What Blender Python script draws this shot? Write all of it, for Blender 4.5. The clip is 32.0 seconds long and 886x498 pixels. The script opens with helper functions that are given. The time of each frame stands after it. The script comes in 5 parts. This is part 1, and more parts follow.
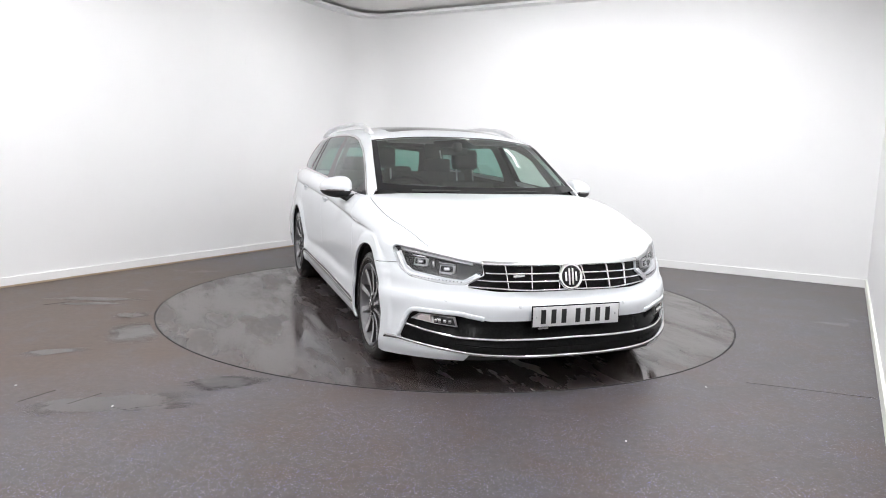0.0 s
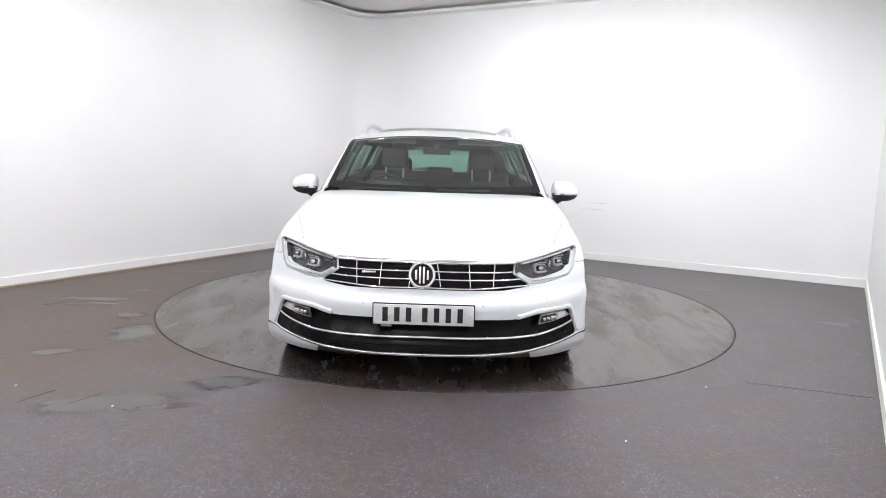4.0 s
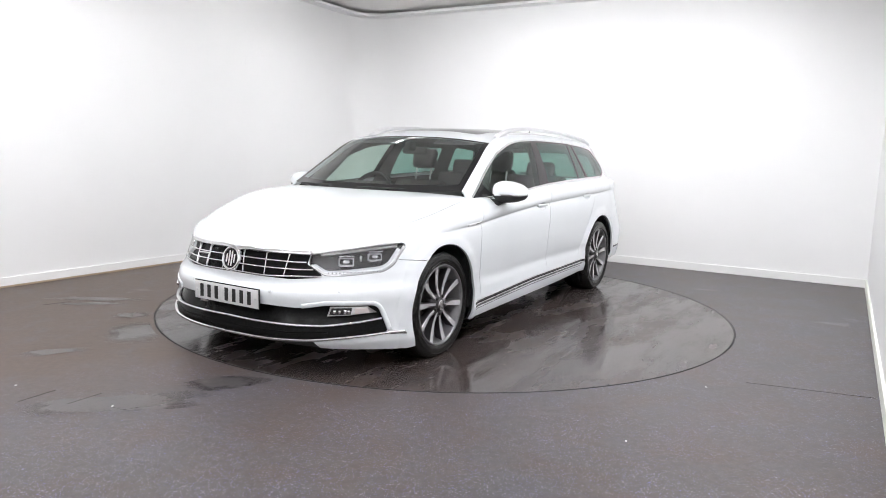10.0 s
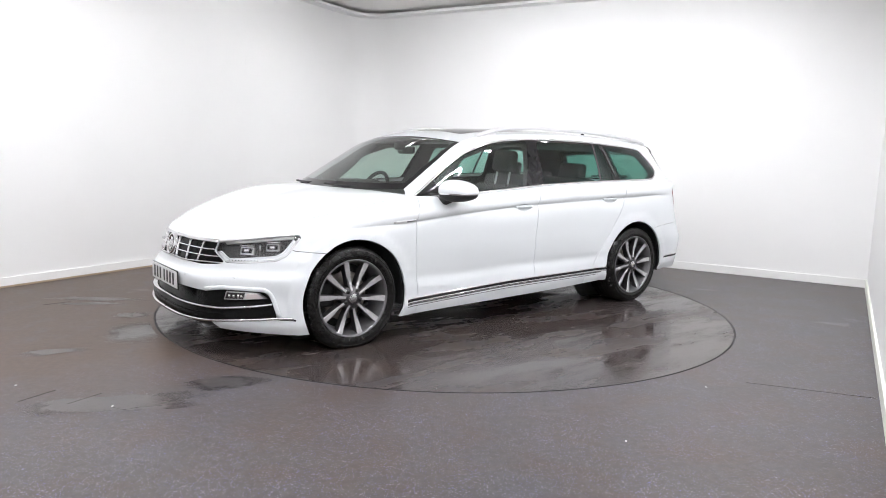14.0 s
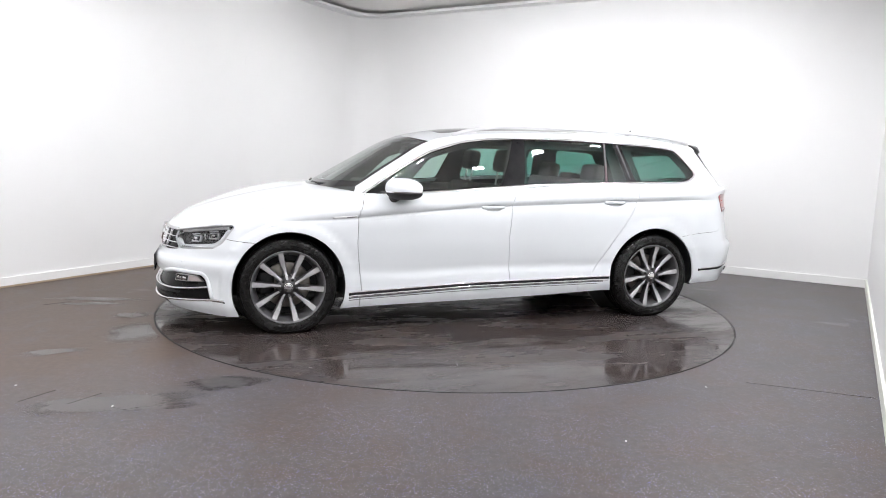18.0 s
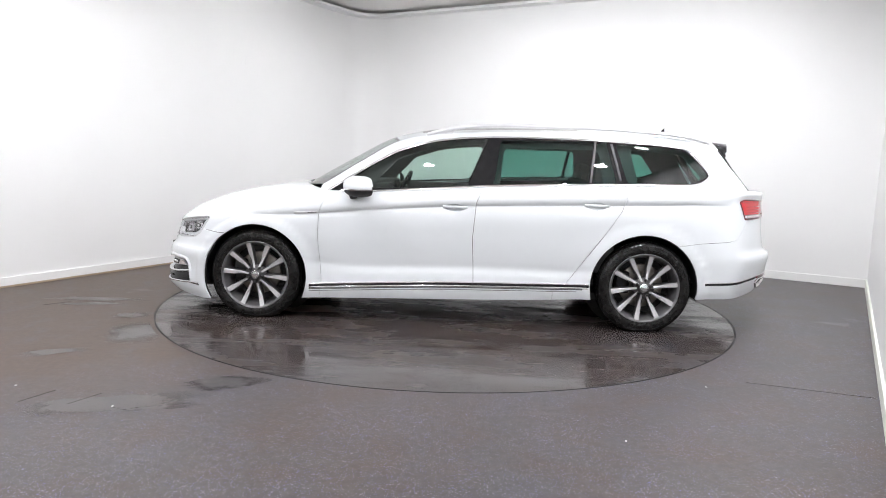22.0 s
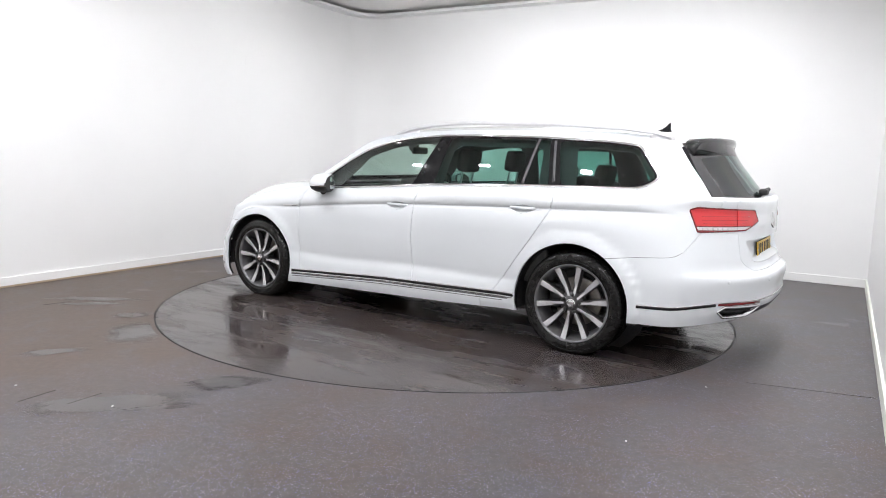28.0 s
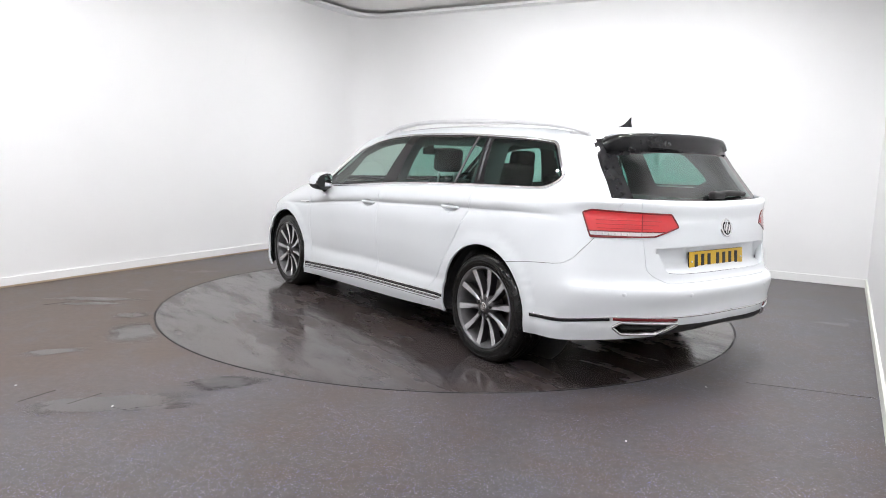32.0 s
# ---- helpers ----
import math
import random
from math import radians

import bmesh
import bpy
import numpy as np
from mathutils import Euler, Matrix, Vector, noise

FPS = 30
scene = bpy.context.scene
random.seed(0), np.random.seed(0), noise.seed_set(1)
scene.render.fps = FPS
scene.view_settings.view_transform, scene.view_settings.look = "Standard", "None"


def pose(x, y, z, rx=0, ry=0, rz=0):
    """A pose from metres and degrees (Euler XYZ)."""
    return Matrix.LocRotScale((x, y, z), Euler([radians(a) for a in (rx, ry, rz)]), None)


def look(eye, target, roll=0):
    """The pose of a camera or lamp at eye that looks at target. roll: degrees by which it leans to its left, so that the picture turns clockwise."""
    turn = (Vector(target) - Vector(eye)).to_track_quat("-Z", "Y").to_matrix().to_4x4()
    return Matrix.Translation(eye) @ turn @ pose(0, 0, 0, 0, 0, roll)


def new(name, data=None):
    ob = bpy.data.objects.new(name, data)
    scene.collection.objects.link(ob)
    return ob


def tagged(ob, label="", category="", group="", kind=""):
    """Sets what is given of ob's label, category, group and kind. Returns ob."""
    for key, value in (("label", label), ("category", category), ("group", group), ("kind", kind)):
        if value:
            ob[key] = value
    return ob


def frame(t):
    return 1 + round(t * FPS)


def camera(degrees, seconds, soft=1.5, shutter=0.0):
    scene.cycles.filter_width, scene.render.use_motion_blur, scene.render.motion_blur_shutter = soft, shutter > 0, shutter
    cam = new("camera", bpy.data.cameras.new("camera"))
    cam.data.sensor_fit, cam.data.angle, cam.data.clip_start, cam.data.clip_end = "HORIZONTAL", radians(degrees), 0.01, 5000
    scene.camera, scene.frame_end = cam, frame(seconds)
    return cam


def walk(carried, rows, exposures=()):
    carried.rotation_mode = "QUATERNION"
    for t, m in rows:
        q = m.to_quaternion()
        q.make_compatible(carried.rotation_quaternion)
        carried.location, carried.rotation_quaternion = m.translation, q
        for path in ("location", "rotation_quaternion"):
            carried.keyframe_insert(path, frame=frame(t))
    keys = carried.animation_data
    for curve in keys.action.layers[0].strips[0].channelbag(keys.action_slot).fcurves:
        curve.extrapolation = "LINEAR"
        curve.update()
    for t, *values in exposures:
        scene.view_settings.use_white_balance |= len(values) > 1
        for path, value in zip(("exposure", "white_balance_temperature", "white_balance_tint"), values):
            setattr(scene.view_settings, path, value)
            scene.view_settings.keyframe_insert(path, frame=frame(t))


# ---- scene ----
cam = camera(64.9, 32.0, soft=0.95)
EYE = look((0.0, -5.698, 1.217), (-0.0248, -0.7436, 0.5429), 1.69)
walk(cam, [(0.0, EYE), (32.0, EYE)], exposures=[(0.0, 0.0), (32.0, 0.0)])

# ---- world: a closed studio, dim neutral surroundings outside it ----
world = bpy.data.worlds.new("world")
scene.world = world
world.use_nodes = True
world.node_tree.nodes["Background"].inputs["Color"].default_value = (0.8, 0.85, 0.9, 1)
world.node_tree.nodes["Background"].inputs["Strength"].default_value = 0.02
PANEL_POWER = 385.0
# strength of the unseen fill lamps added to brighten the walls
FILL_POWER = 80.0


# ---- materials ----
def material(name, color=(0.8, 0.8, 0.8), rough=0.5, metal=0.0, **extra):
    m = bpy.data.materials.new(name)
    m.use_nodes = True
    b = m.node_tree.nodes["Principled BSDF"]
    b.inputs["Base Color"].default_value = (*color, 1)
    b.inputs["Roughness"].default_value = rough
    b.inputs["Metallic"].default_value = metal
    for key, value in extra.items():
        b.inputs[key.replace("_", " ")].default_value = value
    return m


def nodes_of(m):
    nt = m.node_tree
    return nt, nt.nodes["Principled BSDF"]


def texture(nt, kind, scale, detail=4.0, rough=0.55, space="Object", stretch=(1, 1, 1)):
    co = nt.nodes.new("ShaderNodeTexCoord")
    mp = nt.nodes.new("ShaderNodeMapping")
    mp.inputs["Scale"].default_value = stretch
    nt.links.new(co.outputs[space], mp.inputs["Vector"])
    tx = nt.nodes.new(kind)
    tx.inputs["Scale"].default_value = scale
    if kind == "ShaderNodeTexNoise":
        tx.inputs["Detail"].default_value = detail
        tx.inputs["Roughness"].default_value = rough
    nt.links.new(mp.outputs["Vector"], tx.inputs["Vector"])
    return tx


def ramp(nt, source, stops):
    r = nt.nodes.new("ShaderNodeValToRGB")
    e = r.color_ramp.elements
    while len(e) < len(stops):
        e.new(0.5)
    for el, (pos, col) in zip(e, stops):
        el.position = pos
        el.color = (*col, 1) if len(col) == 3 else col
    nt.links.new(source, r.inputs["Fac"])
    return r.outputs["Color"]


def grey(v):
    return (v, v, v)


def mix(nt, fac, a, b, mode="MIX"):
    n = nt.nodes.new("ShaderNodeMix")
    n.data_type, n.blend_type = "RGBA", mode
    for sock, val in ((n.inputs[0], fac), (n.inputs[6], a), (n.inputs[7], b)):
        if hasattr(val, "is_output"):
            nt.links.new(val, sock)
        elif isinstance(val, (int, float)):
            sock.default_value = val
        else:
            sock.default_value = (*val, 1)
    return n.outputs[2]


def bump(nt, b, height, strength=0.1, distance=0.01):
    n = nt.nodes.new("ShaderNodeBump")
    n.inputs["Strength"].default_value = strength
    n.inputs["Distance"].default_value = distance
    nt.links.new(height, n.inputs["Height"])
    nt.links.new(n.outputs["Normal"], b.inputs["Normal"])


def wall_paint(name, tint=(0.88, 0.88, 0.875)):
    m = material(name, tint, 0.55)
    nt, b = nodes_of(m)
    big = texture(nt, "ShaderNodeTexNoise", 0.9, 5)
    fine = texture(nt, "ShaderNodeTexNoise", 60, 4)
    c = ramp(nt, big.outputs["Fac"], [(0.35, tuple(v * 0.975 for v in tint)), (0.65, tint)])
    scuff = texture(nt, "ShaderNodeTexNoise", 3.0, 8, 0.7, stretch=(1, 1, 0.25))
    s = ramp(nt, scuff.outputs["Fac"], [(0.66, grey(0.0)), (0.8, grey(0.35))])
    nt.links.new(mix(nt, s, c, (0.62, 0.60, 0.55)), b.inputs["Base Color"])
    bump(nt, b, fine.outputs["Fac"], 0.06, 0.003)
    return m


def floor_vinyl(name, wet, speckle=1.0, stretch=(0.7, 1.2, 1), dim=1.0, brown=0.0, film=False, soft=False):
    """Dark speckled safety vinyl with brown dirt; wet: how much of it is wet or polished."""
    m = material(name, (0.1, 0.1, 0.1), 0.5)
    nt, b = nodes_of(m)
    big = texture(nt, "ShaderNodeTexNoise", 0.55, 6, 0.6)
    streak = texture(nt, "ShaderNodeTexNoise", 1.8, 8, 0.68, stretch=stretch)
    k = dim * 0.86
    v, w = k * (1 - 0.09 * brown), k * (1 - 0.14 * brown)
    base = ramp(nt, big.outputs["Fac"], [(0.34, (0.081 * k, 0.067 * v, 0.061 * w)), (0.5, (0.081 * k, 0.0735 * v, 0.0735 * w)), (0.66, (0.083 * k, 0.079 * v, 0.085 * w))])
    dust = ramp(nt, streak.outputs["Fac"], [(0.48, grey(0)), (0.70, grey(0.55))])
    base = mix(nt, dust, base, (0.108 * k, 0.088 * v, 0.076 * w))
    clean = None
    if film:
        co = nt.nodes.new("ShaderNodeTexCoord")
        far = nt.nodes.new("ShaderNodeVectorMath")
        far.operation = "DISTANCE"
        far.inputs[1].default_value = (-3.0, -0.55, 0)
        nt.links.new(co.outputs["Object"], far.inputs[0])
        rag = nt.nodes.new("ShaderNodeMath")
        rag.operation = "MULTIPLY_ADD"
        rag.inputs[1].default_value = 1.5
        nt.links.new(streak.outputs["Fac"], rag.inputs[0])
        nt.links.new(far.outputs["Value"], rag.inputs[2])
        rag2 = nt.nodes.new("ShaderNodeMath")
        rag2.operation = "MULTIPLY"
        rag2.inputs[1].default_value = 0.2
        nt.links.new(rag.outputs[0], rag2.inputs[0])
        clean = ramp(nt, rag2.outputs[0], [(0.48, grey(0.0)), (0.66, grey(1.0))])
        base = mix(nt, clean, mix(nt, dust, (0.076, 0.049, 0.035), (0.094, 0.070, 0.056)), base)
        patch = texture(nt, "ShaderNodeTexNoise", 3.2, 5, 0.6)
        patches = ramp(nt, patch.outputs["Fac"], [(0.36, grey(0.25)), (0.62, grey(1.0))])
        clean = mix(nt, 1.0, clean, patches, "MULTIPLY")
    # rusty brown and pale grey mottling at two sizes
    rust = texture(nt, "ShaderNodeTexNoise", 2.3, 9, 0.68, stretch=(1, 1.6, 1))
    base = mix(nt, ramp(nt, rust.outputs["Fac"], [(0.45, grey(0)), (0.66, grey(0.58))]), base, (0.094 * k, 0.060 * k, 0.042 * k))
    haze = texture(nt, "ShaderNodeTexNoise", 3.7, 8, 0.7, stretch=(1.5, 1, 1))
    base = mix(nt, ramp(nt, haze.outputs["Fac"], [(0.50, grey(0)), (0.68, grey(0.50))]), base, (0.098 * k, 0.096 * k, 0.112 * k))
    dirt = texture(nt, "ShaderNodeTexNoise", 30, 6, 0.7)
    base = mix(nt, 0.55, base, mix(nt, 1.0, base, ramp(nt, dirt.outputs["Fac"], [(0.36, grey(0.60)), (0.62, grey(1.25))]), "MULTIPLY"))
    if speckle:
        for scale, low, high in ((50, 0.66, 0.15), (78, 0.50, 0.16), (135, 0.38, 0.22)):
            cells = texture(nt, "ShaderNodeTexVoronoi", scale)
            dots = ramp(nt, cells.outputs["Distance"], [(high, grey(1)), (high + 0.10, grey(0))])
            pick = nt.nodes.new("ShaderNodeSeparateColor")
            nt.links.new(cells.outputs["Color"], pick.inputs["Color"])
            chosen = ramp(nt, pick.outputs[0], [(low, grey(0)), (low + 0.30, grey(0.85 * speckle))])
            amount = mix(nt, 1.0, dots, chosen, "MULTIPLY")
            tint = ramp(nt, pick.outputs[1], [(0.0, (0.11, 0.12, 0.42)), (0.5, (0.30, 0.28, 0.46)), (1.0, (0.52, 0.48, 0.50))])
            if film:
                amount = mix(nt, 1.0, amount, clean, "MULTIPLY")
            base = mix(nt, amount, base, tint)
    nt.links.new(base, b.inputs["Base Color"])
    pool = texture(nt, "ShaderNodeTexNoise", 1.3, 6, 0.62, stretch=stretch)
    lo, hi = 0.66 - 0.26 * wet, 0.75 - 0.15 * wet
    r = ramp(nt, pool.outputs["Fac"], [(lo, grey(0.44 - 0.08 * wet)), (hi, grey(0.24 - 0.17 * wet))])
    nt.links.new(r, b.inputs["Roughness"])
    if soft:
        # the film thins out towards its edge
        co = nt.nodes.new("ShaderNodeTexCoord")
        far = nt.nodes.new("ShaderNodeVectorMath")
        far.operation = "DISTANCE"
        far.inputs[1].default_value = (0.5, 0.5, 0.5)
        flat = nt.nodes.new("ShaderNodeMapping")
        flat.inputs["Scale"].default_value = (1, 1, 0)
        flat.inputs["Location"].default_value = (0, 0, 0.5)
        nt.links.new(co.outputs["Generated"], flat.inputs["Vector"])
        nt.links.new(flat.outputs["Vector"], far.inputs[0])
        thin = nt.nodes.new("ShaderNodeMath")
        thin.operation = "MULTIPLY_ADD"
        thin.inputs[1].default_value = 0.55
        edge_noise = texture(nt, "ShaderNodeTexNoise", 7.0, 6, 0.65)
        nt.links.new(edge_noise.outputs["Fac"], thin.inputs[0])
        nt.links.new(far.outputs["Value"], thin.inputs[2])
        nt.links.new(ramp(nt, thin.outputs[0], [(0.48, grey(1.0)), (0.70, grey(0.0))]), b.inputs["Alpha"])
    grain = texture(nt, "ShaderNodeTexNoise", 220, 3)
    bump(nt, b, grain.outputs["Fac"], 0.10 - 0.08 * wet, 0.002)
    return m


M_WALL = wall_paint("white_wall_paint")
M_CEIL = wall_paint("off_white_ceiling", (0.86, 0.845, 0.82))
M_SKIRT = wall_paint("white_gloss_skirting", (0.87, 0.87, 0.86))
M_SKIRT_E = wall_paint("grubby_green_white_skirting", (0.80, 0.82, 0.74))
M_FLOOR = floor_vinyl("speckled_floor", 0.1, film=True)
M_WET = floor_vinyl("wet_floor_film", 1.0, 0.0, (1, 1, 1), 0.9, soft=True)
M_DAMP = floor_vinyl("damp_floor", 0.35, 0.0, (1, 1, 1), 0.68, soft=True)
M_GROOVE = material("dark_floor_joint", (0.046, 0.038, 0.034), 0.6)
M_WELD = material("worn_floor_weld", (0.064, 0.056, 0.053), 0.5)
M_CHIP = material("white_paper_chip", (0.7, 0.7, 0.7), 0.6)
M_TABLE = floor_vinyl("wet_turntable", 1.0, 0.15, (0.8, 2.6, 1), 0.76, 1.0)
M_RIM_STEEL = material("dark_steel_rim", (0.03, 0.03, 0.03), 0.4, 0.8)
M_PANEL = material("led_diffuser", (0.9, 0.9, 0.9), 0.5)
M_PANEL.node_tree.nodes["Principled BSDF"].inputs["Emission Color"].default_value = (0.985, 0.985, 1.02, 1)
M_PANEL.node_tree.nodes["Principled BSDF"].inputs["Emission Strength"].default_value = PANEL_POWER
# glow of the added wall-fill lamps
M_FILL = M_PANEL.copy()
M_FILL.name = "fill_diffuser"
M_FILL.node_tree.nodes["Principled BSDF"].inputs["Emission Strength"].default_value = FILL_POWER
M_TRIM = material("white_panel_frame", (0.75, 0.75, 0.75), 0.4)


# ---- building helpers ----
def obj(name, bm, mat, parent=None, label="", smooth=False):
    me = bpy.data.meshes.new(name)
    bm.to_mesh(me)
    bm.free()
    if smooth:
        for f in me.polygons:
            f.use_smooth = True
    for mm in (mat if isinstance(mat, (list, tuple)) else [mat]):
        me.materials.append(mm)
    ob = new(name, me)
    if parent:
        ob.parent = parent
    if label:
        ob["label"] = label
    return ob


def part(name, bm, mat, parent, label="", smooth=True):
    return obj(name, bm, mat, parent, label, smooth)


def prism(outline, z0, z1, bm=None):
    """A solid from a closed outline of (x, y) between two heights."""
    bm = bm or bmesh.new()
    lo = [bm.verts.new((x, y, z0)) for x, y in outline]
    hi = [bm.verts.new((x, y, z1)) for x, y in outline]
    n = len(outline)
    for i in range(n):
        bm.faces.new((lo[i], lo[(i + 1) % n], hi[(i + 1) % n], hi[i]))
    bm.faces.new(hi)
    bm.faces.new(lo[::-1])
    bmesh.ops.recalc_face_normals(bm, faces=bm.faces)
    return bm


# ---- the room: a rectangle turned 60.5 degrees, one rounded corner ----
TURN = radians(60.5)
ALONG, ACROSS = Vector((math.cos(TURN), math.sin(TURN))), Vector((math.sin(TURN), -math.cos(TURN)))
U_BACK, U_FRONT, N_LEFT, N_RIGHT, HEIGHT, ROUND = 3.215, -5.45, -3.235, 3.08, 3.04, 0.45


def room(u, n):
    """World x, y of a place u metres along the long side, n across it."""
    return tuple(ALONG * u + ACROSS * n)


def room_prism(us, z0, z1):
    return prism([room(u, n) for u, n in us], z0, z1)


def arc(cu, cn, r, a0, a1, n=48):
    return [(cu + r * math.sin(radians(a0 + (a1 - a0) * i / n)), cn - r * math.cos(radians(a0 + (a1 - a0) * i / n))) for i in range(n + 1)]


def build_room():
    t = 0.12
    floor = obj("floor", room_prism([(U_FRONT - t, N_LEFT - t), (U_BACK + t, N_LEFT - t), (U_BACK + t, N_RIGHT + t), (U_FRONT - t, N_RIGHT + t)], -0.15, 0.0), M_FLOOR)
    # a round hole for the turntable
    cut = bmesh.new()
    bmesh.ops.create_cone(cut, cap_ends=True, segments=160, radius1=TABLE_R + 0.003, radius2=TABLE_R + 0.003, depth=0.2)
    hole = obj("hole", cut, M_FLOOR)
    mod = floor.modifiers.new("hole", "BOOLEAN")
    mod.object, mod.operation = hole, "DIFFERENCE"
    hole.location.z = 0.06
    bpy.context.view_layer.update()
    me = bpy.data.meshes.new_from_object(floor.evaluated_get(bpy.context.evaluated_depsgraph_get()))
    floor.modifiers.clear()
    floor.data = me
    bpy.data.objects.remove(hole)
    tagged(floor, "dark grey speckled vinyl floor with wet smears", "floor", kind="structure")
    cu, cn = U_BACK - ROUND, N_LEFT + ROUND
    inner = arc(cu, cn, ROUND, 0, 90)
    outer = arc(cu, cn, ROUND + t, 0, 90)
    left = room_prism([(U_FRONT, N_LEFT), (cu, N_LEFT), (cu, N_LEFT - t), (U_FRONT, N_LEFT - t)], 0, HEIGHT + 0.1)
    corner = room_prism(inner + outer[::-1], 0, HEIGHT + 0.1)
    back = room_prism([(U_BACK, cn), (U_BACK, N_RIGHT + t), (U_BACK + t, N_RIGHT + t), (U_BACK + t, cn)], 0, HEIGHT + 0.1)
    right = room_prism([(U_FRONT, N_RIGHT), (U_BACK, N_RIGHT), (U_BACK, N_RIGHT + t), (U_FRONT, N_RIGHT + t)], 0, HEIGHT + 0.1)
    front = room_prism([(U_FRONT, N_LEFT - t), (U_FRONT, N_RIGHT + t), (U_FRONT - t, N_RIGHT + t), (U_FRONT - t, N_LEFT - t)], 0, HEIGHT + 0.1)
    for name, bm, words in (("wall_west", left, "plain white painted studio wall with faint stains"), ("wall_corner", corner, "rounded white painted wall corner"),
                            ("wall_north", back, "plain white painted studio wall"), ("wall_east", right, "plain white painted side wall"), ("wall_south", front, "plain white painted wall behind the camera")):
        tagged(obj(name, bm, M_WALL, smooth=False), words, "wall", kind="structure")
    d, h = 0.016, 0.085
    strip = [(U_FRONT, N_LEFT)] + inner + [(U_BACK, N_RIGHT)]
    ins = [(U_FRONT, N_LEFT + d)] + arc(cu, cn, ROUND - d, 0, 90) + [(U_BACK - d, N_RIGHT - d)]
    tagged(obj("baseboard", room_prism(strip + ins[::-1], 0.001, h), M_SKIRT), "white painted skirting board, dirty at the floor", "skirting board", kind="structure")
    tagged(obj("baseboard", room_prism([(U_FRONT, N_RIGHT), (U_BACK - d, N_RIGHT), (U_BACK - d, N_RIGHT - d), (U_FRONT, N_RIGHT - d)], 0.001, h), M_SKIRT_E), "white painted skirting board, dirty at the floor", "skirting board", kind="structure")
    grime = material("brown_floor_grime", (0.40, 0.32, 0.23), 0.8)
    foot = [(U_FRONT, N_LEFT + d + 0.006)] + arc(cu, cn, ROUND - d - 0.006, 0, 90)
    tagged(obj("trim", room_prism([(U_FRONT, N_LEFT + d)] + arc(cu, cn, ROUND - d, 0, 90) + foot[::-1], 0.001, 0.016), grime), "brown grime along the foot of the skirting", "grime", kind="structure")
    # flat border of the ceiling, then the raised field
    b = 0.16
    lip_in = [(U_FRONT, N_LEFT + b)] + arc(cu, cn, ROUND - b, 0, 90) + [(U_BACK - b, N_RIGHT - b), (U_FRONT, N_RIGHT - b)]
    lip_out = [(U_FRONT, N_LEFT)] + inner + [(U_BACK, N_RIGHT), (U_FRONT, N_RIGHT)]
    tagged(obj("trim", room_prism(lip_out[:-1] + lip_in[:-1][::-1], HEIGHT, HEIGHT + 0.03), M_WALL), "white plaster border along the ceiling", "ceiling trim", kind="structure")
    tagged(obj("ceiling", room_prism([(U_FRONT - t, N_LEFT - t), (U_BACK + t, N_LEFT - t), (U_BACK + t, N_RIGHT + t), (U_FRONT - t, N_RIGHT + t)], HEIGHT + 0.07, HEIGHT + 0.2), M_CEIL), "off-white plain ceiling", "ceiling", kind="structure")


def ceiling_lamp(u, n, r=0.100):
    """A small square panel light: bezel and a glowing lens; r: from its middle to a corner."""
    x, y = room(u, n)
    root = tagged(new("ceiling_light"), "small square white LED ceiling panel out of view, lit", "ceiling light", group="ceiling panels")
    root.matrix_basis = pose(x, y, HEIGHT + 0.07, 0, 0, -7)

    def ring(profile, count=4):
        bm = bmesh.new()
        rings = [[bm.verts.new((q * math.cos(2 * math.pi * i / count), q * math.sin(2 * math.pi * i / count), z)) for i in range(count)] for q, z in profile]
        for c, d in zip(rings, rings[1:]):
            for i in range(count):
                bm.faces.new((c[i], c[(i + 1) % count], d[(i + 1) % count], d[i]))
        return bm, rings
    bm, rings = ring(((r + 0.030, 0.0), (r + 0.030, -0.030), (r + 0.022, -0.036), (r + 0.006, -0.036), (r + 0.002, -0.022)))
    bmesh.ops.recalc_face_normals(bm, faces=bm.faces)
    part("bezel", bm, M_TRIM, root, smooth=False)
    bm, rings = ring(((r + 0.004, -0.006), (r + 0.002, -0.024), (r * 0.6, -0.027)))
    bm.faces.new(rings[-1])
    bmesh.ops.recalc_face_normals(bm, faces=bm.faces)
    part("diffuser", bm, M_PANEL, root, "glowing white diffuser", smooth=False)


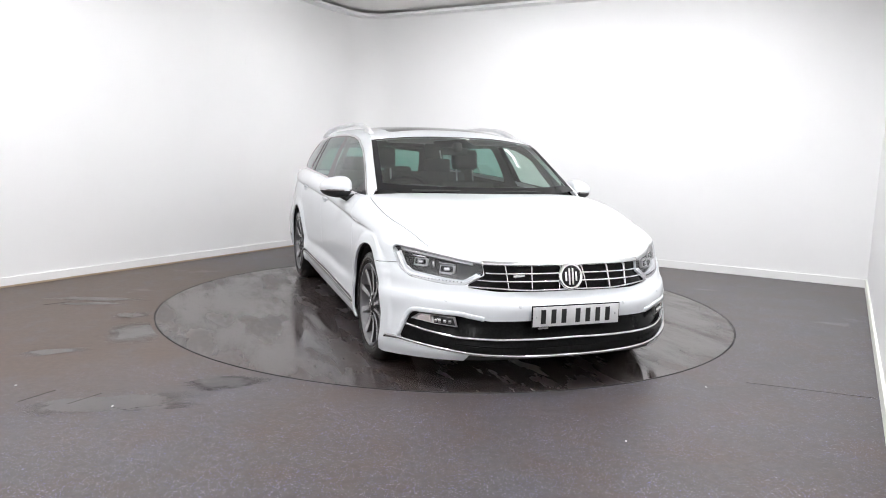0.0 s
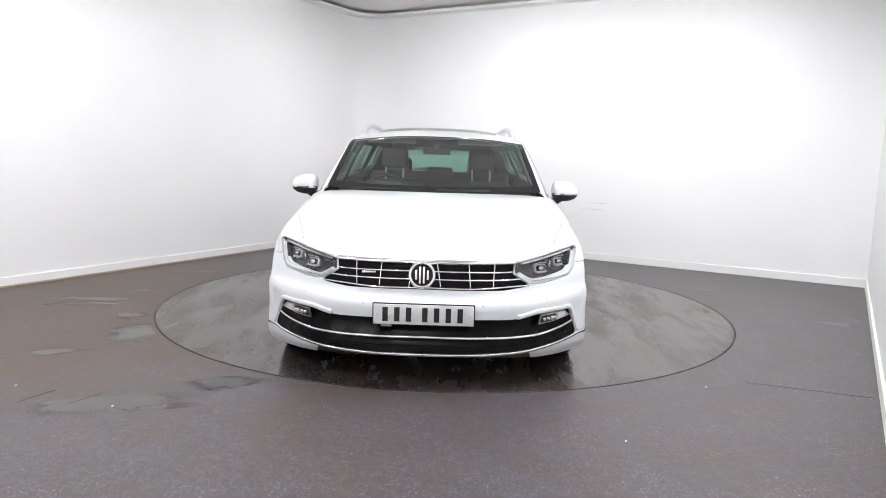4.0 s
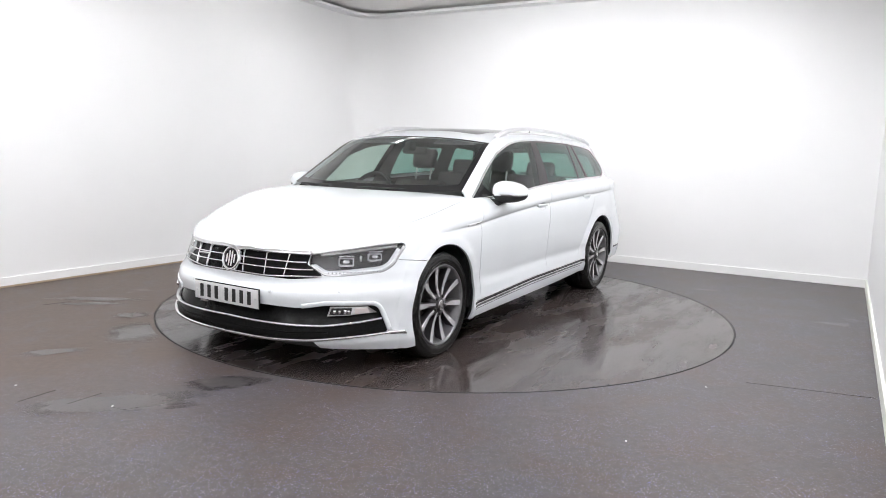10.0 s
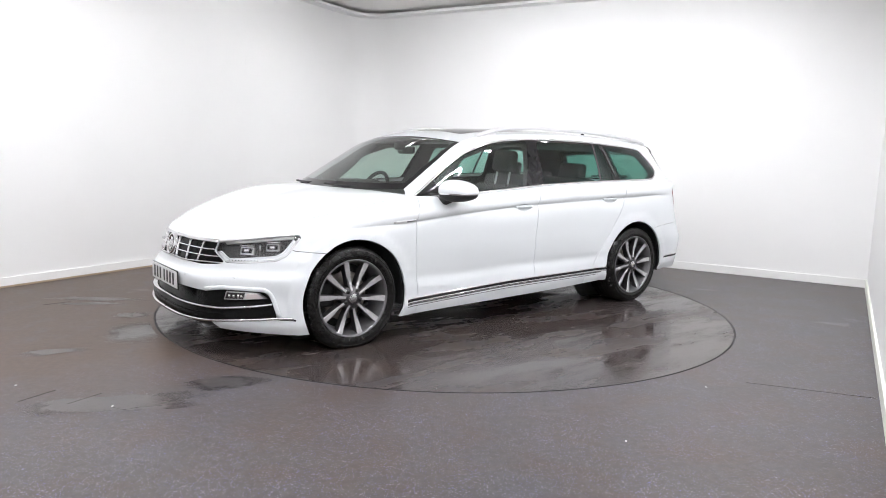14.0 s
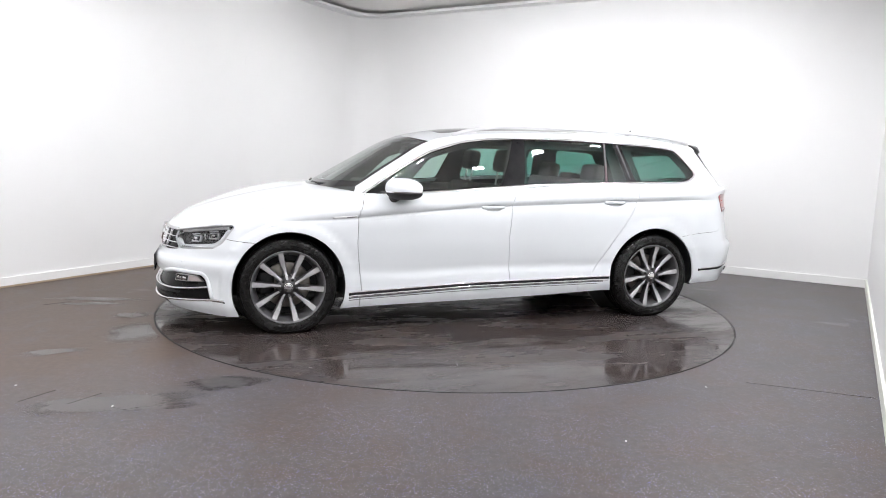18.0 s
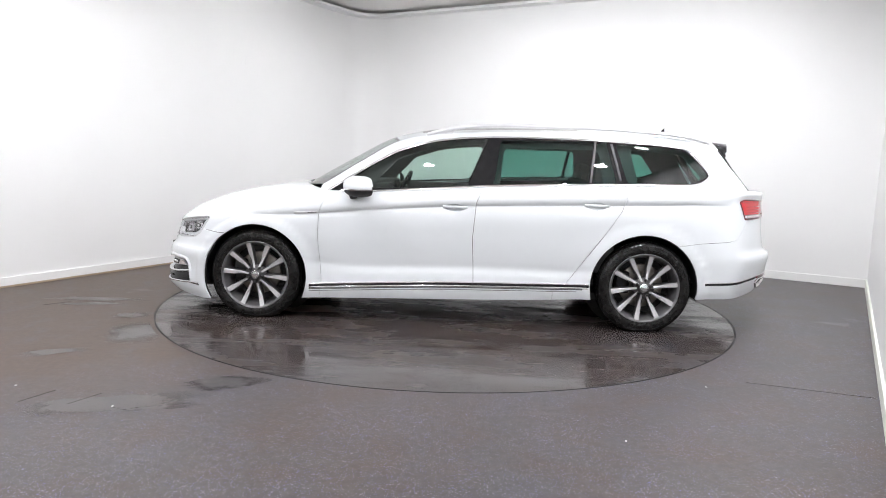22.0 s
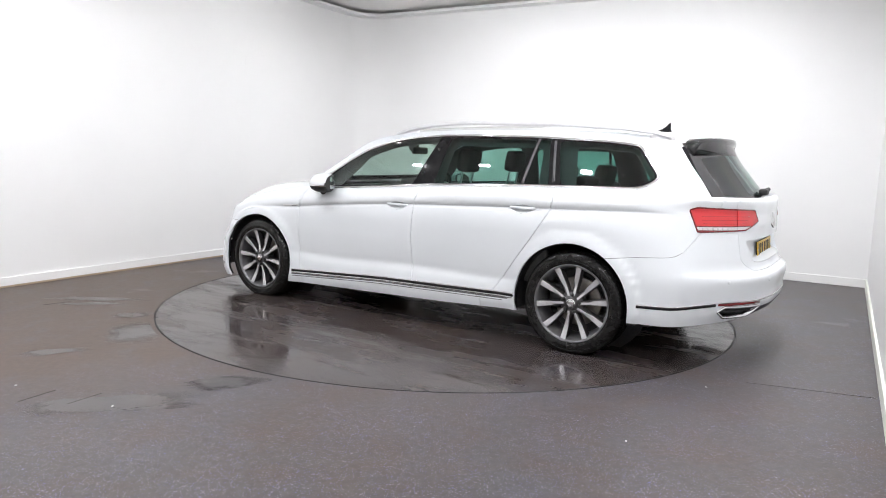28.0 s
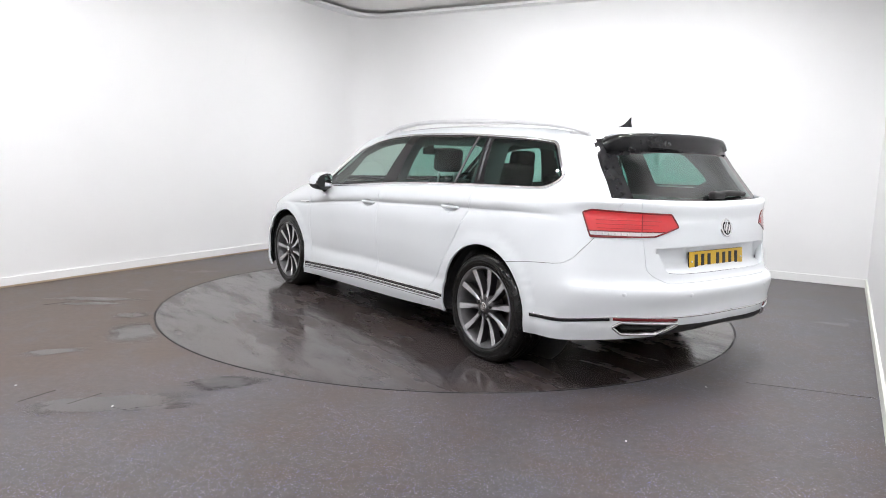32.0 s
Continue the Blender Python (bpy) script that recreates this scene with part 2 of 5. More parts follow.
def fill_lamp(u, n, heading):
    """A fill lamp added out of view under the ceiling, tilted to wash the wall that it faces."""
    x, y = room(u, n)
    root = tagged(new("fill_light"), "white tilted LED fill lamp added out of view under the ceiling, lit", "flood light", group="wall washers")
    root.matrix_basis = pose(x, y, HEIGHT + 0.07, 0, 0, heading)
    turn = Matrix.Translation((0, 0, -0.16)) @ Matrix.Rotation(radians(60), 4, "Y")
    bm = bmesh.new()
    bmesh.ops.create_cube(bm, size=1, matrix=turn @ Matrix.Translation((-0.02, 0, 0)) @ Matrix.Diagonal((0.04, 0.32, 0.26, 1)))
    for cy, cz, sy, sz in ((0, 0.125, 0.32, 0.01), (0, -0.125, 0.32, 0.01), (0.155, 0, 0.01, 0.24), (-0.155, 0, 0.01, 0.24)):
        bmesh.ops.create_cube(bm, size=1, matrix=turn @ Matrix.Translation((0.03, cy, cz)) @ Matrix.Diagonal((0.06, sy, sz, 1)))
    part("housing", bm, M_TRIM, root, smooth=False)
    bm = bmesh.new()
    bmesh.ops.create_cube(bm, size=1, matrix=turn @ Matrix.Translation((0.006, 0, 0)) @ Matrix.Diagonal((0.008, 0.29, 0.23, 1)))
    part("diffuser", bm, M_FILL, root, "glowing white diffuser", smooth=False)
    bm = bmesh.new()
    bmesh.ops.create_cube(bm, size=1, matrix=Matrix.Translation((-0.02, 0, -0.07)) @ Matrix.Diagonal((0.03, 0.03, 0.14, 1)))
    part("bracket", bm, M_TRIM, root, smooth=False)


def build_turntable():
    root = tagged(new("turntable"), "round vehicle turntable flush with the floor, wet dark vinyl", "turntable")
    bm = bmesh.new()
    bmesh.ops.create_cone(bm, cap_ends=True, segments=160, radius1=TABLE_R - 0.0105, radius2=TABLE_R - 0.0105, depth=0.10, matrix=Matrix.Translation((0, 0, -0.05)))
    part("deck", bm, M_TABLE, root, smooth=False)
    bm = bmesh.new()
    n = 160
    rings = [[bm.verts.new((r * math.cos(2 * math.pi * i / n), r * math.sin(2 * math.pi * i / n), z)) for i in range(n)] for r, z in
             ((TABLE_R - 0.010, -0.1), (TABLE_R - 0.010, 0.0015), (TABLE_R - 0.004, 0.0015), (TABLE_R - 0.004, -0.1))]
    for a, b in zip(rings, rings[1:]):
        for i in range(n):
            bm.faces.new((a[i], a[(i + 1) % n], b[(i + 1) % n], b[i]))
    part("rim", bm, M_RIM_STEEL, root, "thin dark metal edge")
    return root


TABLE_R = 2.241
build_room()
turntable = build_turntable()
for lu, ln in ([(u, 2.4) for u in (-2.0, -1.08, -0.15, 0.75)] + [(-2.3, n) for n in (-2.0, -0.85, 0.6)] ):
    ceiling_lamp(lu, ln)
# fill panels added at the camera's end; no lamp is known there
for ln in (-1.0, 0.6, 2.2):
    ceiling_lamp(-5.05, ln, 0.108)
# invented fill lamps, set where they lift the back and left walls
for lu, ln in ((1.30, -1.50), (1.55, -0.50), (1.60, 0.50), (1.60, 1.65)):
    fill_lamp(lu, ln, 60.5)
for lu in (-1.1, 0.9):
    fill_lamp(lu, -1.60, 150.5)


# ---- scuffs on the walls ----
M_SCUFF = wall_paint("grey_scuff", (0.66, 0.655, 0.64))


def wall_scuff(points, width):
    """A thin scuff on the far wall along points (across, height)."""
    bm = bmesh.new()
    for (n0, z0), (n1, z1) in zip(points, points[1:]):
        x, y = room(U_BACK - 0.0006, (n0 + n1) / 2)
        long = math.hypot(n1 - n0, z1 - z0)
        m = Matrix.Translation((x, y, (z0 + z1) / 2)) @ Matrix.Rotation(TURN - radians(90), 4, "Z") @ Matrix.Rotation(-math.atan2(z1 - z0, n1 - n0), 4, "Y") @ Matrix.Diagonal((long, 0.0012, width, 1))
        bmesh.ops.create_cube(bm, size=1, matrix=m)
    return tagged(obj("trim", bm, M_SCUFF), "faint grey scuff on the white wall", "scuff mark", kind="structure")


wall_scuff([(0.13, 0.684), (0.24, 0.690), (0.36, 0.685)], 0.007)
wall_scuff([(0.05, 0.606), (0.16, 0.612), (0.33, 0.609)], 0.006)


# ---- marks on the floor ----
def floor_film(name, at, radii, angle, seed, mat, label, height=0.0012, category="wet patch"):
    """A thin film with a ragged outline lying on the floor, kept clear of the deck."""
    n, a = 72, radians(angle)
    bm = bmesh.new()
    rings = []
    for k, (f, z) in enumerate(((1.0, height), (0.94, height), (0.5, height))):
        ring = []
        for i in range(n):
            t = 2 * math.pi * i / n
            c, d = math.cos(t), math.sin(t)
            wob = 1 + 0.55 * noise.noise((c * 1.4 + seed, d * 1.4, 0)) + 0.22 * noise.noise((c * 4 + seed, d * 4, 3)) + 0.20 * noise.noise((c * 11, d * 11 + seed, 7))
            x, y = radii[0] * c * f * wob, radii[1] * d * f * wob
            p = Vector((at[0] + x * math.cos(a) - y * math.sin(a), at[1] + x * math.sin(a) + y * math.cos(a)))
            if p.length < TABLE_R + 0.03:
                p = p.normalized() * (TABLE_R + 0.03 + 0.004 * k)
            ring.append(bm.verts.new((p.x, p.y, z)))
        rings.append(ring)
    for r0, r1 in zip(rings, rings[1:]):
        for i in range(n):
            bm.faces.new((r0[i], r0[(i + 1) % n], r1[(i + 1) % n], r1[i]))
    bm.faces.new(rings[-1])
    bmesh.ops.recalc_face_normals(bm, faces=bm.faces)
    return tagged(obj(name, bm, mat, smooth=True), label, category, kind="stuff")


for at, radii, angle, seed in (((-2.78, -0.30), (0.50, 0.075), 6, 1), ((-2.72, -0.47), (0.30, 0.05), 14, 2), ((-1.98, -1.22), (0.30, 0.34), 20, 3), ((-2.22, -0.80), (0.16, 0.10), 0, 4), ((-1.55, -2.53), (0.52, 0.13), 19, 5), ((-2.30, -1.75), (0.25, 0.06), 30, 9)):
    floor_film("wet_patch", at, radii, angle, seed, M_WET, "thin wet smear on the dark vinyl floor")
for at, radii, angle, seed in (((-1.12, -2.17), (0.30, 0.11), 28, 6),):
    floor_film("damp_patch", at, radii, angle, seed, M_DAMP, "dark damp mark on the vinyl floor", 0.0008)


def floor_joint(points, width=0.004):
    bm = bmesh.new()
    for (x0, y0), (x1, y1) in zip(points, points[1:]):
        d = Vector((x1 - x0, y1 - y0))
        m = Matrix.Translation(((x0 + x1) / 2, (y0 + y1) / 2, 0.0012)) @ Matrix.Rotation(math.atan2(d.y, d.x), 4, "Z") @ Matrix.Diagonal((d.length, width, 0.002, 1))
        bmesh.ops.create_cube(bm, size=1, matrix=m)
    return bm


tagged(obj("trim", floor_joint([(-2.000, -2.553), (-1.918, -2.382)], 0.003), M_GROOVE), "dark joint of a floor access cover", "floor joint", kind="structure")
tagged(obj("trim", floor_joint([(-1.764, -2.565), (-1.677, -2.406)], 0.002), M_GROOVE), "dark joint of a floor access cover", "floor joint", kind="structure")
tagged(obj("trim", floor_joint([(-3.035, -0.565), (-2.898, -0.423)], 0.007), M_GROOVE), "dark cut in the vinyl floor", "floor joint", kind="structure")
tagged(obj("trim", floor_joint([(1.70, -1.92), (2.30, -2.12)], 0.0022), M_WELD), "faint weld line in the vinyl floor", "floor joint", kind="structure")
for x, y, turn in ((-2.145, -2.336, 20), (-1.542, -2.577, 70), (0.807, -2.797, 35), (1.438, -2.025, 10)):
    bm = bmesh.new()
    bmesh.ops.create_icosphere(bm, subdivisions=1, radius=0.006)
    for v in bm.verts:
        v.co = Vector((v.co.x * 1.2, v.co.y * 0.8, v.co.z * 0.45)) + noise.noise_vector(v.co * 300 + Vector((turn, 0, 0))) * 0.0012
    chip = tagged(obj("paper_scrap", bm, M_CHIP), "tiny white scrap of paper on the floor", "litter", group="floor scraps")
    chip.matrix_basis = pose(x, y, 0.003, 0, 0, turn)


# ---- car materials ----
def car_paint():
    m = material("white_car_paint", (0.755, 0.76, 0.765), 0.30, Coat_Weight=0.6, Coat_Roughness=0.04)
    nt, b = nodes_of(m)
    n = texture(nt, "ShaderNodeTexNoise", 1.4, 6)
    d = texture(nt, "ShaderNodeTexNoise", 45, 3)
    c = ramp(nt, n.outputs["Fac"], [(0.35, (0.718, 0.744, 0.764)), (0.65, (0.746, 0.774, 0.794))])
    nt.links.new(c, b.inputs["Base Color"])
    bump(nt, b, d.outputs["Fac"], 0.012, 0.001)
    return m


def noisy(name, a, b2, scale, rough, metal=0.0, lift=0.0, **extra):
    m = material(name, a, rough, metal, **extra)
    nt, b = nodes_of(m)
    n = texture(nt, "ShaderNodeTexNoise", scale, 5)
    nt.links.new(ramp(nt, n.outputs["Fac"], [(0.35, a), (0.65, b2)]), b.inputs["Base Color"])
    if lift:
        bump(nt, b, n.outputs["Fac"], lift, 0.002)
    return m


def tinted_glass(name, tint, gain=1.0):
    """A thin pane: tinted light passes, and the rest mirrors more towards grazing."""
    m = bpy.data.materials.new(name)
    m.use_nodes = True
    nt = m.node_tree
    nt.nodes.remove(nt.nodes["Principled BSDF"])
    out = nt.nodes["Material Output"]
    clear = nt.nodes.new("ShaderNodeBsdfTransparent")
    clear.inputs["Color"].default_value = (*tint, 1)
    gloss = nt.nodes.new("ShaderNodeBsdfGlossy")
    gloss.inputs["Roughness"].default_value = 0.01
    facing = nt.nodes.new("ShaderNodeLayerWeight")
    facing.inputs["Blend"].default_value = 0.5
    power = nt.nodes.new("ShaderNodeMath")
    power.operation = "POWER"
    power.inputs[1].default_value = 5.0
    nt.links.new(facing.outputs["Facing"], power.inputs[0])
    share = nt.nodes.new("ShaderNodeMath")
    share.operation = "MULTIPLY_ADD"
    share.inputs[1].default_value, share.inputs[2].default_value = 0.92, 0.065 * gain
    nt.links.new(power.outputs[0], share.inputs[0])
    mx = nt.nodes.new("ShaderNodeMixShader")
    nt.links.new(share.outputs[0], mx.inputs["Fac"])
    nt.links.new(clear.outputs["BSDF"], mx.inputs[1])
    nt.links.new(gloss.outputs["BSDF"], mx.inputs[2])
    nt.links.new(mx.outputs["Shader"], out.inputs["Surface"])
    return m


M_PAINT = car_paint()
M_BLACK = noisy("gloss_black_plastic", (0.010, 0.010, 0.011), (0.016, 0.016, 0.017), 20, 0.07, Specular_IOR_Level=0.32)
M_DARK = noisy("matt_black_plastic", (0.014, 0.014, 0.014), (0.026, 0.026, 0.026), 60, 0.6, lift=0.05)
M_CHROME = noisy("chrome", (0.80, 0.80, 0.81), (0.72, 0.72, 0.73), 8, 0.10, 1.0)
M_SATIN = noisy("satin_aluminium", (0.62, 0.62, 0.63), (0.55, 0.55, 0.56), 15, 0.28, 1.0)
M_RUBBER = noisy("tyre_rubber", (0.007, 0.007, 0.007), (0.012, 0.0115, 0.011), 30, 0.16, Specular_IOR_Level=0.34, lift=0.04)
M_ALLOY = noisy("machined_alloy", (0.74, 0.735, 0.75), (0.63, 0.625, 0.64), 25, 0.24, 0.62)
M_ALLOY_DARK = noisy("dark_grey_alloy", (0.065, 0.062, 0.066), (0.05, 0.048, 0.05), 20, 0.32, 0.6)
M_RAIL = noisy("silver_anodised_rail", (0.74, 0.74, 0.75), (0.68, 0.68, 0.69), 12, 0.42, 0.35)
M_MESH = noisy("black_open_mesh", (0.004, 0.004, 0.004), (0.008, 0.008, 0.008), 80, 0.24, Specular_IOR_Level=0.08)
M_PILLAR = noisy("dark_satin_pillar_trim", (0.10, 0.10, 0.105), (0.075, 0.075, 0.08), 20, 0.42, 0.2)
M_BARREL = noisy("silver_grey_wheel_barrel", (0.18, 0.178, 0.184), (0.14, 0.138, 0.142), 14, 0.34, 0.5)
M_STEEL = noisy("brake_steel", (0.30, 0.28, 0.26), (0.22, 0.20, 0.18), 30, 0.4, 1.0)
M_GLASS = tinted_glass("green_tinted_glass", (0.68, 0.82, 0.76), 1.3)
M_SCREEN = tinted_glass("green_tinted_windscreen", (0.70, 0.83, 0.77), 2.8)
M_PRIVACY = tinted_glass("dark_green_glass", (0.27, 0.50, 0.44))
M_LENS = tinted_glass("clear_lens", (0.90, 0.91, 0.92))
M_RED = material("red_lens", (0.62, 0.022, 0.028), 0.12, Coat_Weight=0.6)
M_REDDARK = material("dark_red_lens", (0.16, 0.006, 0.008), 0.15, Coat_Weight=0.6)
M_WHITELENS = material("white_lens", (0.62, 0.56, 0.55), 0.15, Coat_Weight=0.5)
M_CLOTH = noisy("black_seat_cloth", (0.030, 0.030, 0.031), (0.050, 0.049, 0.048), 90, 0.85, lift=0.2)
M_TRIMGREY = noisy("dark_dashboard", (0.032, 0.032, 0.033), (0.046, 0.045, 0.044), 70, 0.65, lift=0.1)
M_LINING = noisy("pale_headlining", (0.35, 0.34, 0.33), (0.30, 0.29, 0.28), 60, 0.9)
M_PLATE_W = noisy("white_reflective_plate", (0.70, 0.70, 0.70), (0.64, 0.64, 0.64), 30, 0.35)
M_PLATE_Y = noisy("yellow_reflective_plate", (0.72, 0.46, 0.02), (0.66, 0.41, 0.02), 30, 0.35)
M_INK = material("black_plate_print", (0.012, 0.012, 0.012), 0.5)
M_RED2 = material("mid_red_lens", (0.40, 0.012, 0.016), 0.12, Coat_Weight=0.6)
M_LAMPGREY = noisy("grey_lamp_housing", (0.036, 0.036, 0.038), (0.024, 0.024, 0.026), 30, 0.25, 0.4)
M_LED = material("led_strip", (0.85, 0.87, 0.9), 0.2, 0.3)

# ---- car body surfaces, in the car's own space: x forward, y to its left, z up ----
Y_OFF = -0.096        # the car stands a little off the deck's axis
FRONT_HUB, REAR_HUB, TRACK, TYRE_R = (1.350, 0.313), (-1.436, 0.319), 0.885, 0.332
STEPS = (0.0, 0.30, 0.56, 0.78, 0.92, 1.0)
SIDE_X = (1.36, 0.95, 0.5, 0.0, -0.5, -1.0, -1.43, -1.8)


def waterline(nose, bow, power, corner, zs_front, widths, zs_side, tail, bow2, power2, corner2, zs_rear):
    """One level line round half the car: nose centre, front corner, flank, rear corner, tail centre."""
    pts = []
    for q in STEPS:
        pts.append((nose - bow * q ** power, q * corner, zs_front[0] + (zs_front[1] - zs_front[0]) * q ** 1.5))
    for x, w, z in zip(SIDE_X, widths, zs_side):
        pts.append((x, w, z))
    for q in STEPS[::-1]:
        pts.append((tail + bow2 * q ** power2, q * corner2, zs_rear[0] + (zs_rear[1] - zs_rear[0]) * q ** 1.5))
    return pts


WATERLINES = [
    waterline(2.195, 0.43, 3.0, 0.878, (0.174, 0.134), (0.880, 0.882, 0.882, 0.882, 0.882, 0.882, 0.882, 0.878), (0.146, 0.160, 0.172, 0.184, 0.198, 0.220, 0.235, 0.252), -2.43, 0.36, 3.0, 0.858, (0.330, 0.266)),
    waterline(2.215, 0.43, 3.2, 0.890, (0.183, 0.195), (0.895, 0.897, 0.898, 0.898, 0.898, 0.898, 0.897, 0.891), (0.200, 0.215, 0.228, 0.242, 0.255, 0.270, 0.282, 0.295), -2.47, 0.40, 3.0, 0.874, (0.350, 0.325)),
    waterline(2.225, 0.445, 3.2, 0.890, (0.205, 0.240), (0.898, 0.896, 0.898, 0.899, 0.899, 0.896, 0.899, 0.893), (0.246, 0.262, 0.283, 0.305, 0.316, 0.327, 0.345, 0.362), -2.484, 0.41, 3.0, 0.880, (0.385, 0.372)),
    waterline(2.206, 0.44, 3.0, 0.888, (0.330, 0.345), (0.905, 0.895, 0.8945, 0.895, 0.895, 0.8945, 0.907, 0.8955), (0.370, 0.352, 0.352, 0.366, 0.370, 0.378, 0.420, 0.430), -2.489, 0.395, 3.1, 0.881, (0.460, 0.450)),
    waterline(2.212, 0.46, 2.8, 0.887, (0.456, 0.480), (0.911, 0.890, 0.8845, 0.8840, 0.8840, 0.887, 0.912, 0.897), (0.450, 0.415, 0.405, 0.424, 0.422, 0.424, 0.480, 0.510), -2.494, 0.40, 3.2, 0.880, (0.560, 0.556)),
    waterline(2.190, 0.452, 2.8, 0.882, (0.480, 0.500), (0.911, 0.894, 0.889, 0.8895, 0.8895, 0.893, 0.912, 0.8965), (0.520, 0.478, 0.460, 0.470, 0.470, 0.476, 0.530, 0.550), -2.456, 0.374, 3.2, 0.874, (0.588, 0.588)),
    waterline(2.180, 0.462, 2.6, 0.877, (0.535, 0.570), (0.905, 0.902, 0.903, 0.904, 0.903, 0.902, 0.906, 0.888), (0.640, 0.630, 0.630, 0.630, 0.640, 0.650, 0.660, 0.670), -2.432, 0.357, 3.4, 0.852, (0.650, 0.680)),
    waterline(2.166, 0.46, 2.5, 0.868, (0.585, 0.625), (0.892, 0.895, 0.898, 0.899, 0.896, 0.891, 0.884, 0.856), (0.720, 0.748, 0.790, 0.828, 0.850, 0.868, 0.881, 0.890), -2.416, 0.349, 3.6, 0.812, (0.820, 0.870)),
    waterline(2.155, 0.46, 2.5, 0.865, (0.622, 0.662), (0.884, 0.8885, 0.891, 0.892, 0.888, 0.882, 0.874, 0.8455), (0.744, 0.772, 0.8145, 0.852, 0.874, 0.892, 0.905, 0.9165), -2.412, 0.346, 3.6, 0.803, (0.880, 0.914)),
    waterline(2.150, 0.46, 2.5, 0.863, (0.640, 0.680), (0.884, 0.894, 0.898, 0.899, 0.895, 0.889, 0.880, 0.850), (0.754, 0.781, 0.823, 0.860, 0.882, 0.900, 0.912, 0.924), -2.410, 0.348, 3.6, 0.802, (0.900, 0.928)),
    waterline(2.130, 0.46, 2.4, 0.850, (0.672, 0.732), (0.818, 0.826, 0.850, 0.858, 0.857, 0.848, 0.830, 0.795), (0.852, 0.912, 0.930, 0.960, 0.990, 1.012, 1.025, 1.030), -2.395, 0.28, 4.0, 0.765, (1.000, 1.012)),
    waterline(2.100, 0.46, 2.4, 0.828, (0.694, 0.752), (0.785, 0.793, 0.815, 0.825, 0.822, 0.812, 0.795, 0.760), (0.874, 0.930, 0.940, 0.968, 0.998, 1.020, 1.033, 1.038), -2.375, 0.27, 4.0, 0.735, (1.008, 1.020)),
]


def catmull(p, n, even=False):
    """A smooth curve through the points p (first axis), n steps between each two; even: ends mirrored in y."""
    p = np.asarray(p, float)
    a, b = 2 * p[0] - p[1], 2 * p[-1] - p[-2]
    if even:
        flip = np.array([1.0, -1.0, 1.0])
        a, b = p[1] * flip, p[-2] * flip
    q = np.concatenate([a[None], p, b[None]])
    h = np.linalg.norm(np.diff(q, axis=0), axis=-1)[..., None] + 1e-9
    d = np.diff(q, axis=0) / h
    m = (d[:-1] * h[1:] + d[1:] * h[:-1]) / (h[:-1] + h[1:])
    out = []
    for i in range(len(p) - 1):
        for k in range(n):
            t = k / n
            out.append((2 * t ** 3 - 3 * t ** 2 + 1) * p[i] + (t ** 3 - 2 * t ** 2 + t) * h[i + 1] * m[i]
                       + (3 * t ** 2 - 2 * t ** 3) * p[i + 1] + (t ** 3 - t ** 2) * h[i + 1] * m[i + 1])
    out.append(p[-1])
    return np.array(out)


NS, NV = 12, 7
flank = np.array([catmull(w, NS, True) for w in WATERLINES])          # level, station, xyz
LOWER = catmull(flank, NV)                                           # fine level, station, xyz


def ease(a, b, x):
    t = np.clip((x - a) / (b - a), 0, 1)
    return t * t * (3 - 2 * t)


for hub in (FRONT_HUB, REAR_HUB):
    reach = np.hypot(LOWER[..., 0] - hub[0], LOWER[..., 2] - hub[1])
    LOWER[..., 1] += 0.0135 * ease(0.440, 0.424, reach) * (LOWER[..., 1] > 0.7)
COLS, ROWS = LOWER.shape[1], LOWER.shape[0]
CORNER = 5 * NS                                                      # column of the front corner


def coons(c0, c1, d0, d1):
    """A patch between the curves c0, c1 (first index) and d0, d1 (second index)."""
    c0, c1, d0, d1 = map(np.asarray, (c0, c1, d0, d1))
    n, m = len(c0), len(d0)
    u, v = np.linspace(0, 1, n)[:, None, None], np.linspace(0, 1, m)[None, :, None]
    return ((1 - v) * c0[:, None] + v * c1[:, None] + (1 - u) * d0[None] + u * d1[None]
            - (1 - u) * (1 - v) * c0[0] - u * (1 - v) * c0[-1] - (1 - u) * v * c1[0] - u * v * c1[-1])


def resample(curve, n):
    curve = np.asarray(curve, float)
    d = np.concatenate([[0], np.cumsum(np.linalg.norm(np.diff(curve, axis=0), axis=1))])
    return np.stack([np.interp(np.linspace(0, d[-1], n), d, curve[:, i]) for i in range(3)], -1)


# bonnet: leading edge, fender edge, cowl and spine
top = LOWER[-1]
cowl_col = next(i for i in range(CORNER, COLS) if top[i][0] < 0.86)
spine = catmull([(2.100, 0, 0.694), (2.03, 0, 0.745), (1.88, 0, 0.805), (1.65, 0, 0.868), (1.40, 0, 0.922), (1.13, 0, 0.966)], 12)
fender_edge = top[CORNER:cowl_col + 1]
cowl = catmull([(1.13, 0, 0.966), (1.11, 0.25, 0.966), (1.03, 0.5, 0.962), (0.93, 0.70, 0.950), tuple(top[cowl_col])], 15)
nb, mb = CORNER + 1, len(fender_edge)
BONNET = coons(top[:nb], resample(cowl, nb), resample(spine, mb), fender_edge).transpose(1, 0, 2)
qq = np.linspace(0, 1, nb)[None, :]
rr = np.linspace(0, 1, mb)[:, None]
BONNET[..., 2] += 0.034 * (qq ** 1.3 * (1 - qq) ** 0.8 / 0.42) * np.sin(np.pi * rr) ** 0.8

